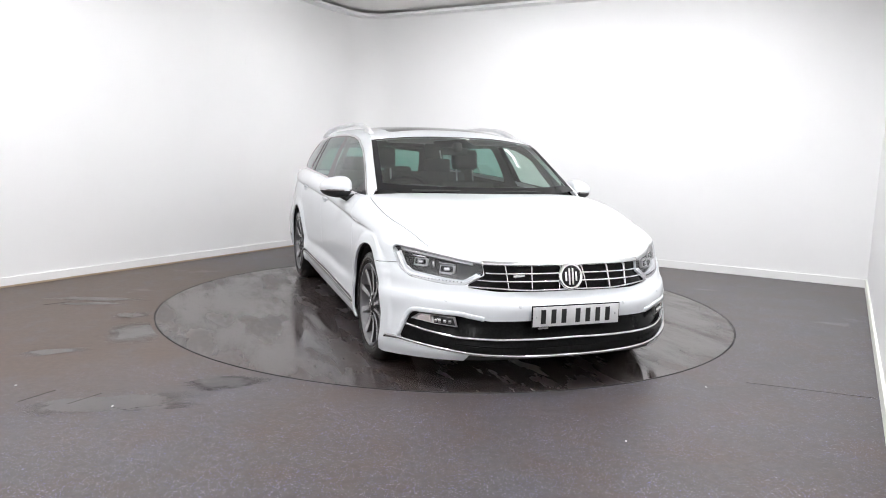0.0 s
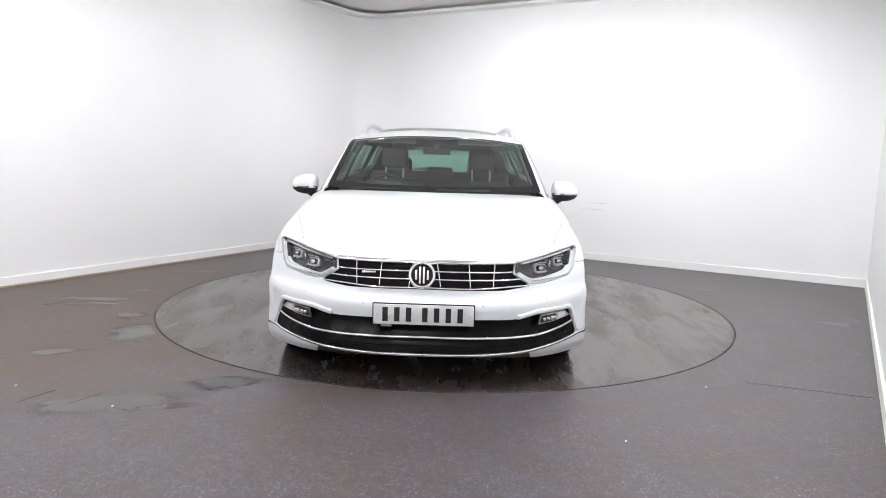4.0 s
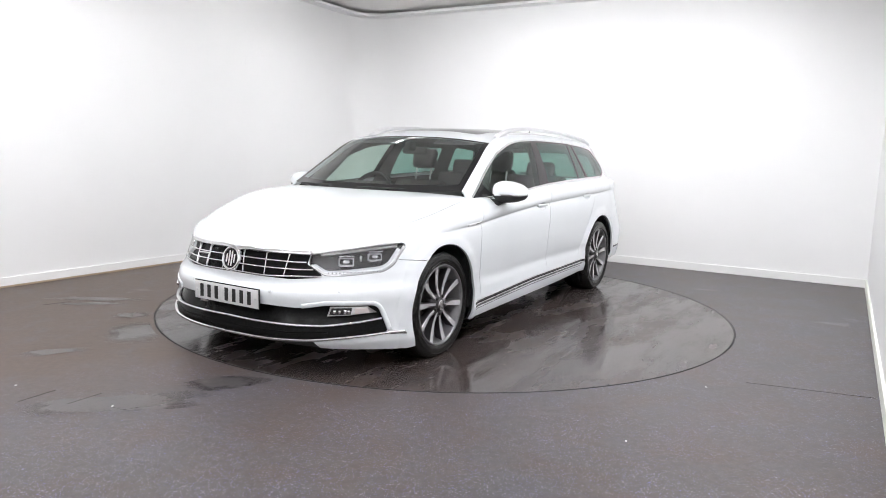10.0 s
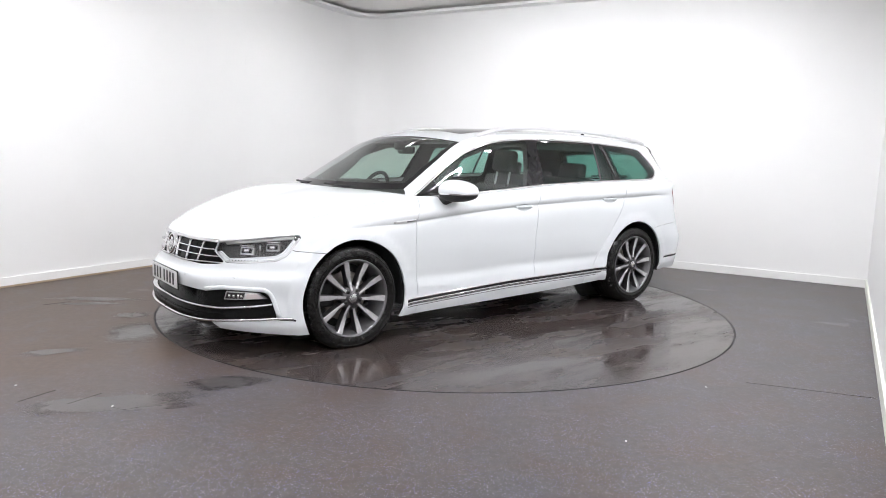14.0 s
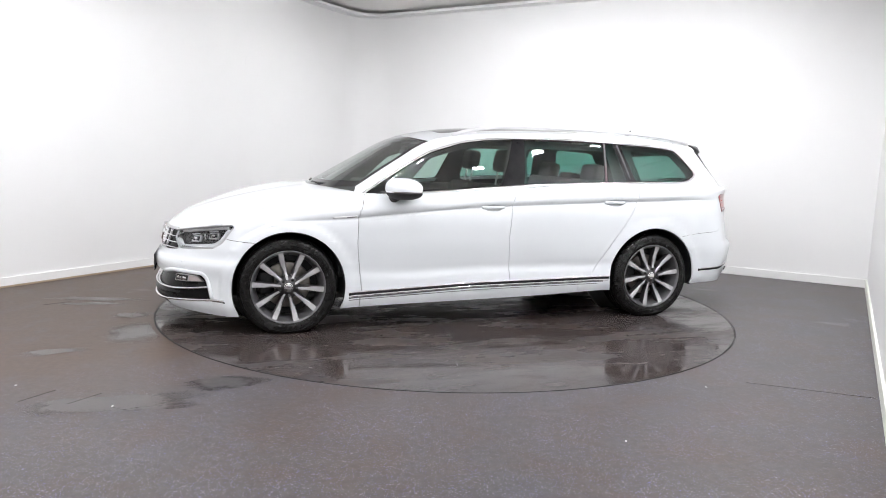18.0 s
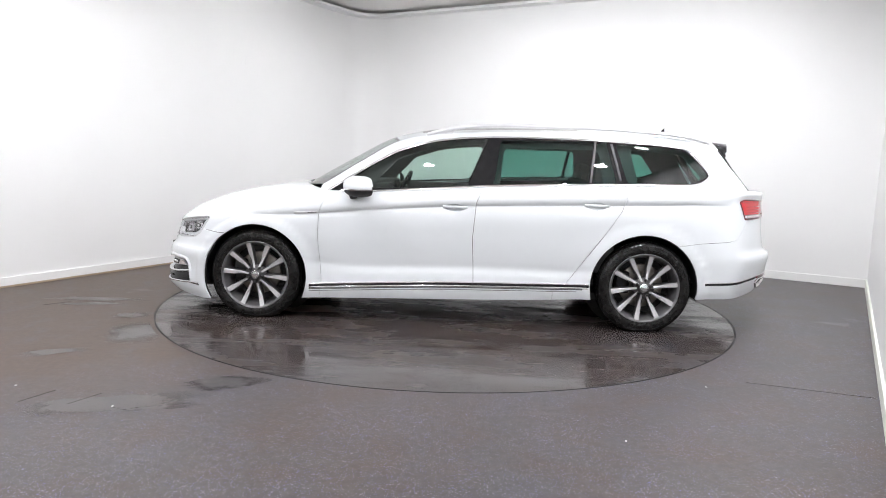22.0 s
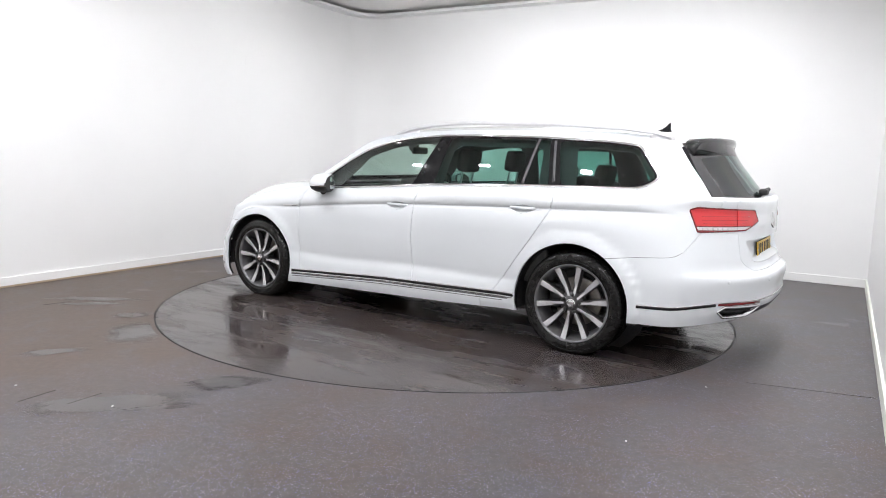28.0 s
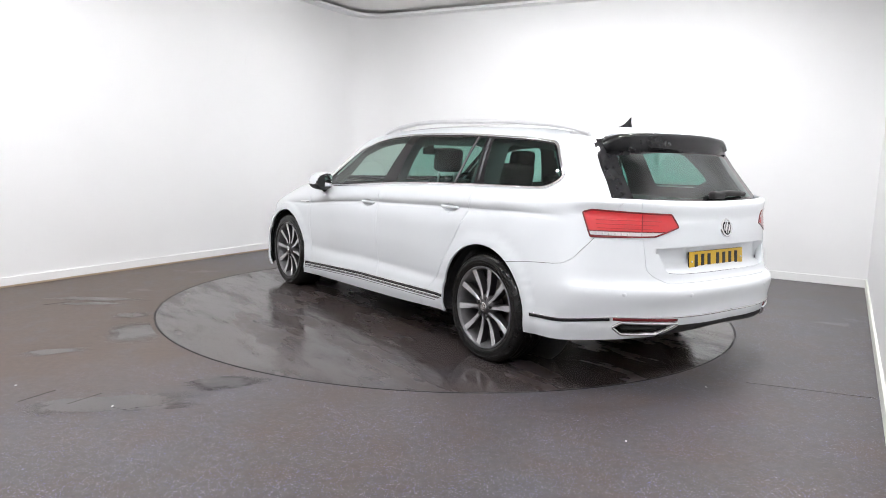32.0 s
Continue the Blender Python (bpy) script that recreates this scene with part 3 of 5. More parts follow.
# greenhouse: lines from the belt to the roof's spine, stations from the windscreen's foot to the tailgate
G_BELT = [(0.905, 0.79, 0.92), (0.86, 0.80, 0.905), (0.78, 0.82, 0.90), (0.30, 0.845, 0.925), (-0.15, 0.848, 0.95), (-0.7, 0.845, 0.975), (-1.2, 0.832, 1.0), (-1.65, 0.80, 1.01), (-1.86, 0.775, 1.01), (-2.01, 0.752, 1.0), (-2.150, 0.735, 0.985)]
G_SIDE = [(0.900, 0.775, 0.945), (0.72, 0.765, 1.02), (0.545, 0.745, 1.08), (0.26, 0.735, 1.17), (-0.15, 0.745, 1.19), (-0.7, 0.745, 1.20), (-1.2, 0.735, 1.20), (-1.65, 0.712, 1.19), (-1.88, 0.70, 1.17), (-2.03, 0.70, 1.09), (-2.165, 0.712, 0.995)]
G_RAIL = [(0.892, 0.757, 0.968), (0.62, 0.722, 1.120), (0.42, 0.696, 1.225), (0.18, 0.670, 1.300), (-0.15, 0.655, 1.340), (-0.7, 0.650, 1.357), (-1.2, 0.642, 1.350), (-1.65, 0.622, 1.325), (-1.90, 0.612, 1.290), (-2.05, 0.650, 1.150), (-2.178, 0.690, 1.000)]
G_EDGE = [(0.888, 0.735, 0.978), (0.60, 0.688, 1.160), (0.36, 0.645, 1.300), (0.08, 0.602, 1.362), (-0.25, 0.590, 1.385), (-0.75, 0.585, 1.398), (-1.25, 0.578, 1.392), (-1.70, 0.555, 1.372), (-1.960, 0.575, 1.322), (-2.072, 0.628, 1.165), (-2.192, 0.668, 1.006)]
G_MID = [(1.065, 0.42, 0.962), (0.72, 0.38, 1.168), (0.42, 0.36, 1.328), (0.10, 0.34, 1.400), (-0.25, 0.33, 1.423), (-0.75, 0.33, 1.432), (-1.25, 0.33, 1.425), (-1.70, 0.32, 1.402), (-2.030, 0.33, 1.352), (-2.150, 0.36, 1.190), (-2.300, 0.38, 1.003)]
G_SPINE = [(1.130, 0, 0.958), (0.76, 0, 1.170), (0.44, 0, 1.338), (0.11, 0, 1.412), (-0.25, 0, 1.434), (-0.75, 0, 1.442), (-1.25, 0, 1.434), (-1.70, 0, 1.410), (-2.060, 0, 1.362), (-2.190, 0, 1.200), (-2.345, 0, 1.001)]
glines = np.array([catmull(w, 14) for w in (G_BELT, G_SIDE, G_RAIL, G_EDGE, G_MID, G_SPINE)])
HOUSE = np.concatenate([catmull(glines[:4], 8), catmull(np.concatenate([glines[3:], glines[4:5] * np.array([1, -1, 1.0])]), 8)[1:17]])


# ---- cutting panels out of the surfaces ----
def grid_mesh(g):
    bm = bmesh.new()
    vs = [[bm.verts.new(p) for p in row] for row in g]
    for a, b in zip(vs, vs[1:]):
        for i in range(len(a) - 1):
            q = [a[i], a[i + 1], b[i + 1], b[i]]
            bm.faces.new(q)
    bmesh.ops.remove_doubles(bm, verts=bm.verts, dist=1e-6)
    return bm


def split(bm, fn):
    """Cut the faces along the line on which fn(points) is nought."""
    bm.verts.ensure_lookup_table()
    bm.verts.index_update()
    val = fn(np.array([v.co[:] for v in bm.verts]))
    val = {v: x for v, x in zip(bm.verts, val)}
    zero = set(v for v, x in val.items() if abs(x) < 1e-7)
    # corners that lie almost on the line are drawn onto it, so that no slivers arise
    for e in bm.edges:
        a, b = e.verts
        fa, fb = val[a], val[b]
        if a in zero or b in zero or fa * fb >= 0:
            continue
        if abs(fa) > abs(fb):
            a, b, fa, fb = b, a, fb, fa
        part_way = fa / (fa - fb)
        if (b.co - a.co).length * part_way < 0.0032:
            a.co = a.co.lerp(b.co, part_way)
            val[a] = 0.0
            zero.add(a)
    for e in list(bm.edges):
        a, b = e.verts
        fa, fb = val[a], val[b]
        if a in zero or b in zero or fa * fb >= 0:
            continue
        _, v = bmesh.utils.edge_split(e, a, fa / (fa - fb))
        val[v] = 0.0
        zero.add(v)
    for f in list(bm.faces):
        zs = [v for v in f.verts if v in zero]
        if len(zs) == 2 and any(val[v] > 0 for v in f.verts) and any(val[v] < 0 for v in f.verts):
            try:
                bmesh.utils.face_split(f, zs[0], zs[1])
            except ValueError:
                pass


def inside(poly, chart):
    """Signed distance to a closed outline in a chart of the points: negative within."""
    P = np.array(poly, float)
    A, B = P, np.roll(P, -1, 0)

    def fn(pts):
        q = chart(pts)
        d = np.full(len(q), 1e9)
        odd = np.zeros(len(q), bool)
        for a, b in zip(A, B):
            e, w = b - a, q - a
            t = np.clip((w @ e) / (e @ e), 0, 1)
            d = np.minimum(d, np.linalg.norm(w - t[:, None] * e, axis=1))
            odd ^= ((a[1] > q[:, 1]) != (b[1] > q[:, 1])) & (q[:, 0] < (b[0] - a[0]) * (q[:, 1] - a[1]) / (b[1] - a[1] + 1e-12) + a[0])
        return np.where(odd, -d, d)
    return fn


def circle(cx, cz, r):
    return lambda p: np.hypot(p[:, 0] - cx, p[:, 2] - cz) - r


def rounded(poly, r=0.03, n=4):
    """The outline with its corners rounded."""
    out, k = [], len(poly)
    for i in range(k):
        a, b, c = (Vector(poly[j % k]) for j in (i - 1, i, i + 1))
        ra = min(r, (a - b).length * 0.45, (c - b).length * 0.45)
        p, q = b + (a - b).normalized() * ra, b + (c - b).normalized() * ra
        for j in range(n + 1):
            t = j / n
            out.append(tuple(p * (1 - t) ** 2 + b * 2 * t * (1 - t) + q * t ** 2))
    return out


def side_chart(p):
    return p[:, [0, 2]]


def front_chart(p):
    """Way round the nose, height."""
    return np.stack([np.abs(p[:, 1]) + 0.8 * (2.2 - p[:, 0]), p[:, 2]], -1)


def rear_chart(p):
    return np.stack([np.abs(p[:, 1]) + 0.8 * (p[:, 0] + 2.45), p[:, 2]], -1)


def pick_faces(bm, test):
    """The faces whose middles pass the test, as a new mesh."""
    faces = list(bm.faces)
    mids = np.array([f.calc_center_median()[:] for f in faces])
    keep = test(mids)
    return [f for f, k in zip(faces, keep) if k]


def lift_out(faces, both=True, shift=0.0):
    """Copies faces (of the left half) into a new mesh, with the mirrored half if both; shift: metres outward."""
    bm = bmesh.new()
    made = {}
    for sign in ((1, -1) if both else (1,)):
        for f in faces:
            vs = []
            for v in f.verts:
                key = (v, sign if abs(v.co.y) > 1e-4 else 0)
                if key not in made:
                    n = v.normal * shift
                    made[key] = bm.verts.new((v.co.x + n.x, (v.co.y + n.y) * sign if abs(v.co.y) > 1e-4 else 0.0, v.co.z + n.z))
                vs.append(made[key])
            if len(set(vs)) > 2:
                try:
                    bm.faces.new(vs if sign > 0 else vs[::-1])
                except ValueError:
                    pass
    return bm


def mirrored(bm):
    bm2 = bm.copy()
    for v in bm2.verts:
        v.co.y = -v.co.y
    bmesh.ops.reverse_faces(bm2, faces=bm2.faces)
    return bm2


def fold(bm, gap=0.0018, depth=0.014):
    """Draws a panel's open edges in by the gap and turns them inward, as pressed sheet metal is."""
    rim = list({v for e in bm.edges if len(e.link_faces) == 1 for v in e.verts})
    bmesh.ops.remove_doubles(bm, verts=rim, dist=0.0016)
    bm.normal_update()
    edges = [e for e in bm.edges if len(e.link_faces) == 1]
    move = {}
    for e in edges:
        f = e.link_faces[0]
        d = (e.verts[1].co - e.verts[0].co).normalized()
        w = f.calc_center_median() - e.verts[0].co
        w = (w - d * w.dot(d)).normalized()
        for v in e.verts:
            move[v] = move.get(v, Vector()) + w
    normal = {v: v.normal.copy() for v in move}
    for v, w in move.items():
        if w.length > 1e-6:
            v.co += w.normalized() * gap
    made = {}
    for v in move:
        made[v] = (bm.verts.new(v.co), bm.verts.new(v.co - normal[v] * depth))
    for e in edges:
        a, b = e.verts
        f = e.link_faces[0]
        order = [x for x in f.verts]
        i = order.index(a)
        if order[(i + 1) % len(order)] is b:
            a, b = b, a
        try:
            bm.faces.new((made[a][0], made[b][0], made[b][1], made[a][1]))
        except ValueError:
            pass
    return bm


def panel(name, faces, parent, label="", both=False, mat=None, gap=0.0018):
    """A body panel; without both: one on the left and its twin on the right."""
    mat = mat or M_PAINT
    if both:
        return [part(name, fold(lift_out(faces, True), gap), mat, parent, label)]
    bm = lift_out(faces, False)
    twin = mirrored(bm)
    return [part(name, fold(bm, gap), mat, parent, label), part(name, fold(twin, gap), mat, parent, label)]


# ---- laying trim on the body ----
FRONT_ZONE, SIDE_ZONE, REAR_ZONE = (0, 8 * NS), (4 * NS, 15 * NS), (12 * NS, COLS)


def on_body(chart, u, z, zone):
    """The place and outward normal of the body at chart coordinates (u, z)."""
    g = LOWER[:, zone[0]:zone[1]]
    q = chart(g.reshape(-1, 3)).reshape(g.shape[0], g.shape[1], 2)
    i, j = np.unravel_index(np.argmin(((q - (u, z)) ** 2).sum(-1)), q.shape[:2])
    i0, i1 = max(i - 1, 0), min(i + 1, g.shape[0] - 1)
    j0, j1 = max(j - 1, 0), min(j + 1, g.shape[1] - 1)
    du, dv = (q[i1, j] - q[i0, j]), (q[i, j1] - q[i, j0])
    k = np.linalg.lstsq(np.stack([du, dv], 1), np.array((u, z)) - q[i, j], rcond=None)[0]
    gu, gv = g[i1, j] - g[i0, j], g[i, j1] - g[i, j0]
    k = np.clip(k, -0.7, 0.7)
    n = Vector(gv).cross(Vector(gu)).normalized()
    return Vector(g[i, j] + k[0] * gu + k[1] * gv), n


def dense(path, step=0.02):
    out = []
    for a, b in zip(path, path[1:]):
        a, b = Vector(a), Vector(b)
        n = max(1, int((b - a).length / step))
        out += [a.lerp(b, i / n) for i in range(n)]
    return out + [Vector(path[-1])]


def evened(pn, closed=False, passes=2):
    """Smooths the run of places and normals along a strip."""
    for _ in range(passes):
        n, out = len(pn), []
        for i, (p, m) in enumerate(pn):
            if not closed and i in (0, n - 1):
                out.append((p, m))
                continue
            (p0, m0), (p1, m1) = pn[i - 1], pn[(i + 1) % n]
            out.append((p * 0.5 + (p0 + p1) * 0.25, (m * 0.5 + (m0 + m1) * 0.25).normalized()))
        pn = out
    return pn


def sweep(points, normals, width, proud, sink=0.004, bm=None, closed=False):
    """A flat moulding with bevelled edges along points on a surface."""
    bm = bm or bmesh.new()
    rings, n = [], len(points)
    for i, (p, nn) in enumerate(zip(points, normals)):
        t = (points[(i + 1) % n if closed else min(i + 1, n - 1)] - points[i - 1 if closed or i else 0]).normalized()
        b = nn.cross(t).normalized()
        w = width / 2
        rings.append([bm.verts.new(p + b * y + nn * z) for y, z in ((-w, -sink), (-w, proud * 0.6), (-w * 0.7, proud), (w * 0.7, proud), (w, proud * 0.6), (w, -sink))])
    for i in range(n if closed else n - 1):
        a, c = rings[i], rings[(i + 1) % n]
        for k in range(5):
            bm.faces.new((a[k], a[k + 1], c[k + 1], c[k]))
    if not closed:
        bm.faces.new(rings[0][::-1])
        bm.faces.new(rings[-1])
    return bm


def moulding(path, chart, zone, width, proud, sink=0.004, step=0.02, bm=None, passes=2):
    pn = [on_body(chart, p[0], p[1], zone) for p in dense(path, step)]
    if path[0][0] <= 0:
        pn[0][0].y = 0.0
        pn = [pn[0]] + [q for q in pn[1:] if q[0].y > 0.012]
        pn[0][1].y = 0.0
    pn = evened(pn, passes=passes)
    return sweep([a for a, b in pn], [b for a, b in pn], width, proud, sink, bm)


def twins(name, bm, mat, parent, label="", smooth=True):
    """A part on the car's left and its mirror image on the right."""
    other = mirrored(bm)
    bmesh.ops.recalc_face_normals(bm, faces=bm.faces)
    bmesh.ops.recalc_face_normals(other, faces=other.faces)
    return part(name, bm, mat, parent, label, smooth), part(name, other, mat, parent, label, smooth)


def both_halves(name, bm, mat, parent, label="", smooth=True):
    other = mirrored(bm)
    me = bpy.data.meshes.new("half")
    other.to_mesh(me)
    other.free()
    bm.from_mesh(me)
    bpy.data.meshes.remove(me)
    bmesh.ops.remove_doubles(bm, verts=bm.verts, dist=0.0008)
    bmesh.ops.recalc_face_normals(bm, faces=bm.faces)
    return part(name, bm, mat, parent, label, smooth)


def block(size, at=(0, 0, 0), bevel=0.01, turn=(0, 0, 0), bm=None, segments=2):
    """A box with rounded edges."""
    b2 = bmesh.new()
    bmesh.ops.create_cube(b2, size=1, matrix=Matrix.Diagonal((*size, 1)))
    if bevel:
        bmesh.ops.bevel(b2, geom=b2.edges[:], offset=min(bevel, min(size) * 0.45), segments=segments, profile=0.6, affect="EDGES")
    bmesh.ops.transform(b2, matrix=pose(*at, *turn), verts=b2.verts)
    if bm is None:
        return b2
    me = bpy.data.meshes.new("piece")
    b2.to_mesh(me)
    b2.free()
    bm.from_mesh(me)
    bpy.data.meshes.remove(me)
    return bm


def lathe(profile, n=48, bm=None):
    """Turns (radius, y) pairs about the y axis."""
    bm = bm or bmesh.new()
    rings = [[bm.verts.new((r * math.cos(2 * math.pi * i / n), y, r * math.sin(2 * math.pi * i / n))) for i in range(n)] for r, y in profile]
    for a, b in zip(rings, rings[1:]):
        for i in range(n):
            bm.faces.new((a[i], a[(i + 1) % n], b[(i + 1) % n], b[i]))
    return bm


def disc(r, y0, y1, n=32, bm=None):
    return lathe([(0.0005, y1), (r * 0.93, y1), (r, y1 - (y1 - y0) * 0.3), (r, y0)], n, bm)


def tube(path, radius, n=10, bm=None):
    bm = bm or bmesh.new()
    path = [Vector(p) for p in path]
    rings = []
    for i, p in enumerate(path):
        t = (path[min(i + 1, len(path) - 1)] - path[max(i - 1, 0)]).normalized()
        a = t.cross(Vector((0, 0, 1)))
        a = a.normalized() if a.length > 1e-3 else Vector((1, 0, 0))
        b = a.cross(t)
        rings.append([bm.verts.new(p + (a * math.cos(2 * math.pi * k / n) + b * math.sin(2 * math.pi * k / n)) * radius) for k in range(n)])
    for a, b in zip(rings, rings[1:]):
        for k in range(n):
            bm.faces.new((a[k], a[(k + 1) % n], b[(k + 1) % n], b[k]))
    bm.faces.new(rings[0])
    bm.faces.new(rings[-1][::-1])
    bmesh.ops.recalc_face_normals(bm, faces=bm.faces)
    return bm


# ---- wheels ----
def build_wheel(parent, x, z, side, phase):
    hub = new("wheel")
    hub.parent = parent
    hub.matrix_basis = pose(x, side * TRACK + Y_OFF, z, 0, 0, 0 if side > 0 else 180)
    R, w = TYRE_R, 0.235
    prof = [(0.232, -0.005), (0.245, 0.004), (0.262, 0.010), (0.288, 0.012), (0.308, 0.007), (0.321, -0.008), (0.328, -0.020), (R, -0.040)]
    tread = []
    for k in range(4):
        y = -0.052 - k * 0.042
        tread += [(R, y), (R - 0.006, y - 0.003), (R - 0.006, y - 0.009), (R, y - 0.012)]
    prof += tread + [(R - 0.004, -w + 0.03), (0.308, -w - 0.002), (0.26, -w - 0.006), (0.232, -w + 0.01)]
    carcass = lathe(prof, 96)
    for v in carcass.verts:
        v.co.z = max(v.co.z, 0.001 - z)          # flattened where it bears on the deck
    tyre = part("tyre", carcass, M_RUBBER, hub, "black rubber tyre")
    for r in (0.268, 0.296):
        part("sidewall_rib", lathe([(r - 0.0018, 0.0100), (r, 0.0135), (r + 0.0018, 0.0100)], 72), M_RUBBER, tyre)
    part("rim", lathe([(0.247, 0.004), (0.2455, 0.0085), (0.241, 0.009), (0.236, 0.004), (0.231, -0.004)], 72), M_BARREL, hub, "grey rim edge")
    part("barrel", lathe([(0.231, -0.004), (0.222, -0.03), (0.212, -0.06), (0.205, -0.12), (0.215, -0.19), (0.235, -0.22)], 60), M_BARREL, hub)
    part("brake_disc", lathe([(0.06, -0.118), (0.15, -0.115), (0.157, -0.118), (0.157, -0.14), (0.06, -0.142)], 48), M_STEEL, hub, "worn steel brake disc")
    cal = block((0.10, 0.06, 0.16), (0.135, -0.115, 0.02), 0.02)
    part("brake_caliper", cal, M_DARK, hub)
    part("backing", lathe([(0.001, -0.16), (0.225, -0.165)], 40), M_DARK, hub)
    part("hub_plate", lathe([(0.0005, 0.002), (0.034, 0.003), (0.037, -0.002), (0.066, -0.012), (0.078, -0.022), (0.08, -0.06), (0.07, -0.1)], 40), M_ALLOY_DARK, hub)
    part("centre_cap", lathe([(0.0005, 0.006), (0.022, 0.006), (0.030, 0.004), (0.031, 0.0)], 30), M_CHROME, hub, "plain chrome centre cap")
    part("cap_ring", lathe([(0.0225, 0.0066), (0.0232, 0.0072), (0.0250, 0.0072), (0.0262, 0.0056)], 30), M_INK, hub)
    for k in range(5):
        a = radians(phase + 18 + 72 * k)
        bm = disc(0.0110, -0.02, -0.001, 14)
        bmesh.ops.translate(bm, verts=bm.verts, vec=(0.055 * math.cos(a), 0, 0.055 * math.sin(a)))
        part("wheel_bolt", bm, M_INK, hub, "dark recessed wheel bolt")
    # ten tapered spokes: dark flanks, machined face split by a step half-way
    flank_bm, face_bm = bmesh.new(), bmesh.new()
    rs = (0.034, 0.070, 0.110, 0.150, 0.190, 0.222, 0.236)
    half = (0.0130, 0.0122, 0.0128, 0.0145, 0.0165, 0.0178, 0.0190)
    face_y = (-0.004, -0.012, -0.016, -0.014, -0.009, -0.004, -0.001)
    rows = []
    for r, h, y in zip(rs, half, face_y):
        rows.append([flank_bm.verts.new((r, y - 0.045, -h * 1.25)), flank_bm.verts.new((r, y - 0.002, -h)), flank_bm.verts.new((r, y - 0.002, h)), flank_bm.verts.new((r, y - 0.045, h * 1.25))])
    for a, b in zip(rows, rows[1:]):
        for k in range(3):
            flank_bm.faces.new((a[k], a[k + 1], b[k + 1], b[k]))
    cut = [i for i in range(len(rs))]
    rows = []
    for i in cut:
        r, h, y = rs[i], half[i], face_y[i]
        lo = -h if i > 2 else -h * 0.35
        rows.append([face_bm.verts.new((r, y - 0.001, lo)), face_bm.verts.new((r, y + 0.001, lo + 0.002)), face_bm.verts.new((r, y + 0.001, h - 0.002)), face_bm.verts.new((r, y - 0.001, h))])
    for a, b in zip(rows, rows[1:]):
        for k in range(3):
            face_bm.faces.new((a[k], a[k + 1], b[k + 1], b[k]))
    bmesh.ops.recalc_face_normals(flank_bm, faces=flank_bm.faces)
    bmesh.ops.recalc_face_normals(face_bm, faces=face_bm.faces)
    m1, m2 = bpy.data.meshes.new("spoke"), bpy.data.meshes.new("spoke_face")
    flank_bm.to_mesh(m1), face_bm.to_mesh(m2)
    flank_bm.free(), face_bm.free()
    m1.materials.append(M_ALLOY_DARK), m2.materials.append(M_ALLOY)
    for k in range(10):
        s = new("spoke", m1)
        s.parent = hub
        s.matrix_basis = pose(0, 0, 0, 0, phase + 36 * k, 0)
        f = new("spoke_face", m2)
        f.parent = s
        f.matrix_basis = pose(0, 0, 0)
    return hub


# ---- outlines of panels and lamps on the flank (x, z), nose and tail (way round, z) ----
HEADLAMP = rounded([(0.578, 0.602), (0.688, 0.546), (0.82, 0.545), (1.10, 0.566), (1.175, 0.600), (1.262, 0.706), (1.240, 0.722), (1.0, 0.704), (0.60, 0.662)], 0.02)
GRILLE = [(-0.1, 0.660), (0.30, 0.655), (0.592, 0.652), (0.570, 0.602), (0.680, 0.546), (0.655, 0.536), (0.47, 0.522), (-0.1, 0.528)]
INTAKE = rounded([(-0.1, 0.383), (0.50, 0.371), (0.62, 0.380), (0.69, 0.392), (1.040, 0.390), (1.068, 0.372), (1.138, 0.246), (1.10, 0.234), (0.85, 0.224), (0.60, 0.207), (0.3, 0.198), (-0.1, 0.195)], 0.012)
APRON = [(-0.1, 0.184), (0.30, 0.187), (0.615, 0.197), (0.735, 0.10), (-0.1, 0.10)]
DOOR_F = [(0.82, 1.08), (0.835, 0.93), (0.886, 0.779), (0.893, 0.60), (0.862, 0.28), (0.838, 0.240), (0.80, 0.232), (0.3, 0.247), (-0.229, 0.262), (-0.222, 0.45), (-0.212, 0.634), (-0.231, 0.88), (-0.267, 0.978), (-0.28, 1.08)]
DOOR_R = [(-0.17, 1.08), (-0.17, 0.264), (-0.229, 0.262), (-0.76, 0.275), (-0.82, 0.285), (-0.873, 0.318), (-1.060, 0.581), (-1.166, 0.73), (-1.250, 0.86), (-1.282, 0.95), (-1.27, 1.08)]
TAILLAMP = rounded([(1.076, 0.943), (1.020, 0.957), (0.49, 0.941), (0.432, 0.875), (0.60, 0.827), (1.024, 0.818)], 0.012)
TAILGATE = rounded([(-0.2, 0.590), (0.495, 0.586), (0.600, 0.620), (0.652, 0.655), (0.666, 0.74), (0.688, 0.84), (0.700, 0.95), (0.71, 1.15), (-0.2, 1.15)], 0.018)
RECESS = rounded([(-0.2, 0.772), (0.40, 0.770), (0.588, 0.766), (0.525, 0.668), (0.500, 0.640), (0.40, 0.632), (-0.2, 0.630)], 0.010)
SEAM_Y = ((0.86, 0.95, 1.05, 1.20, 1.327, 1.42, 1.511, 1.637, 1.718, 1.825, 1.90, 2.3), (0.775, 0.797, 0.807, 0.813, 0.813, 0.806, 0.793, 0.759, 0.732, 0.697, 0.757, 1.077))
LAMP_TOP = ((0.0, 0.3, 0.6, 0.85, 1.05, 1.24, 1.4), (0.670, 0.664, 0.665, 0.692, 0.713, 0.727, 0.73))
EXHAUST = rounded([(0.862, 0.358), (0.805, 0.386), (0.42, 0.380), (0.56, 0.322), (0.80, 0.322)], 0.012)
DIFFUSER = [(-0.1, 0.372), (0.40, 0.368), (0.545, 0.305), (-0.1, 0.295)]
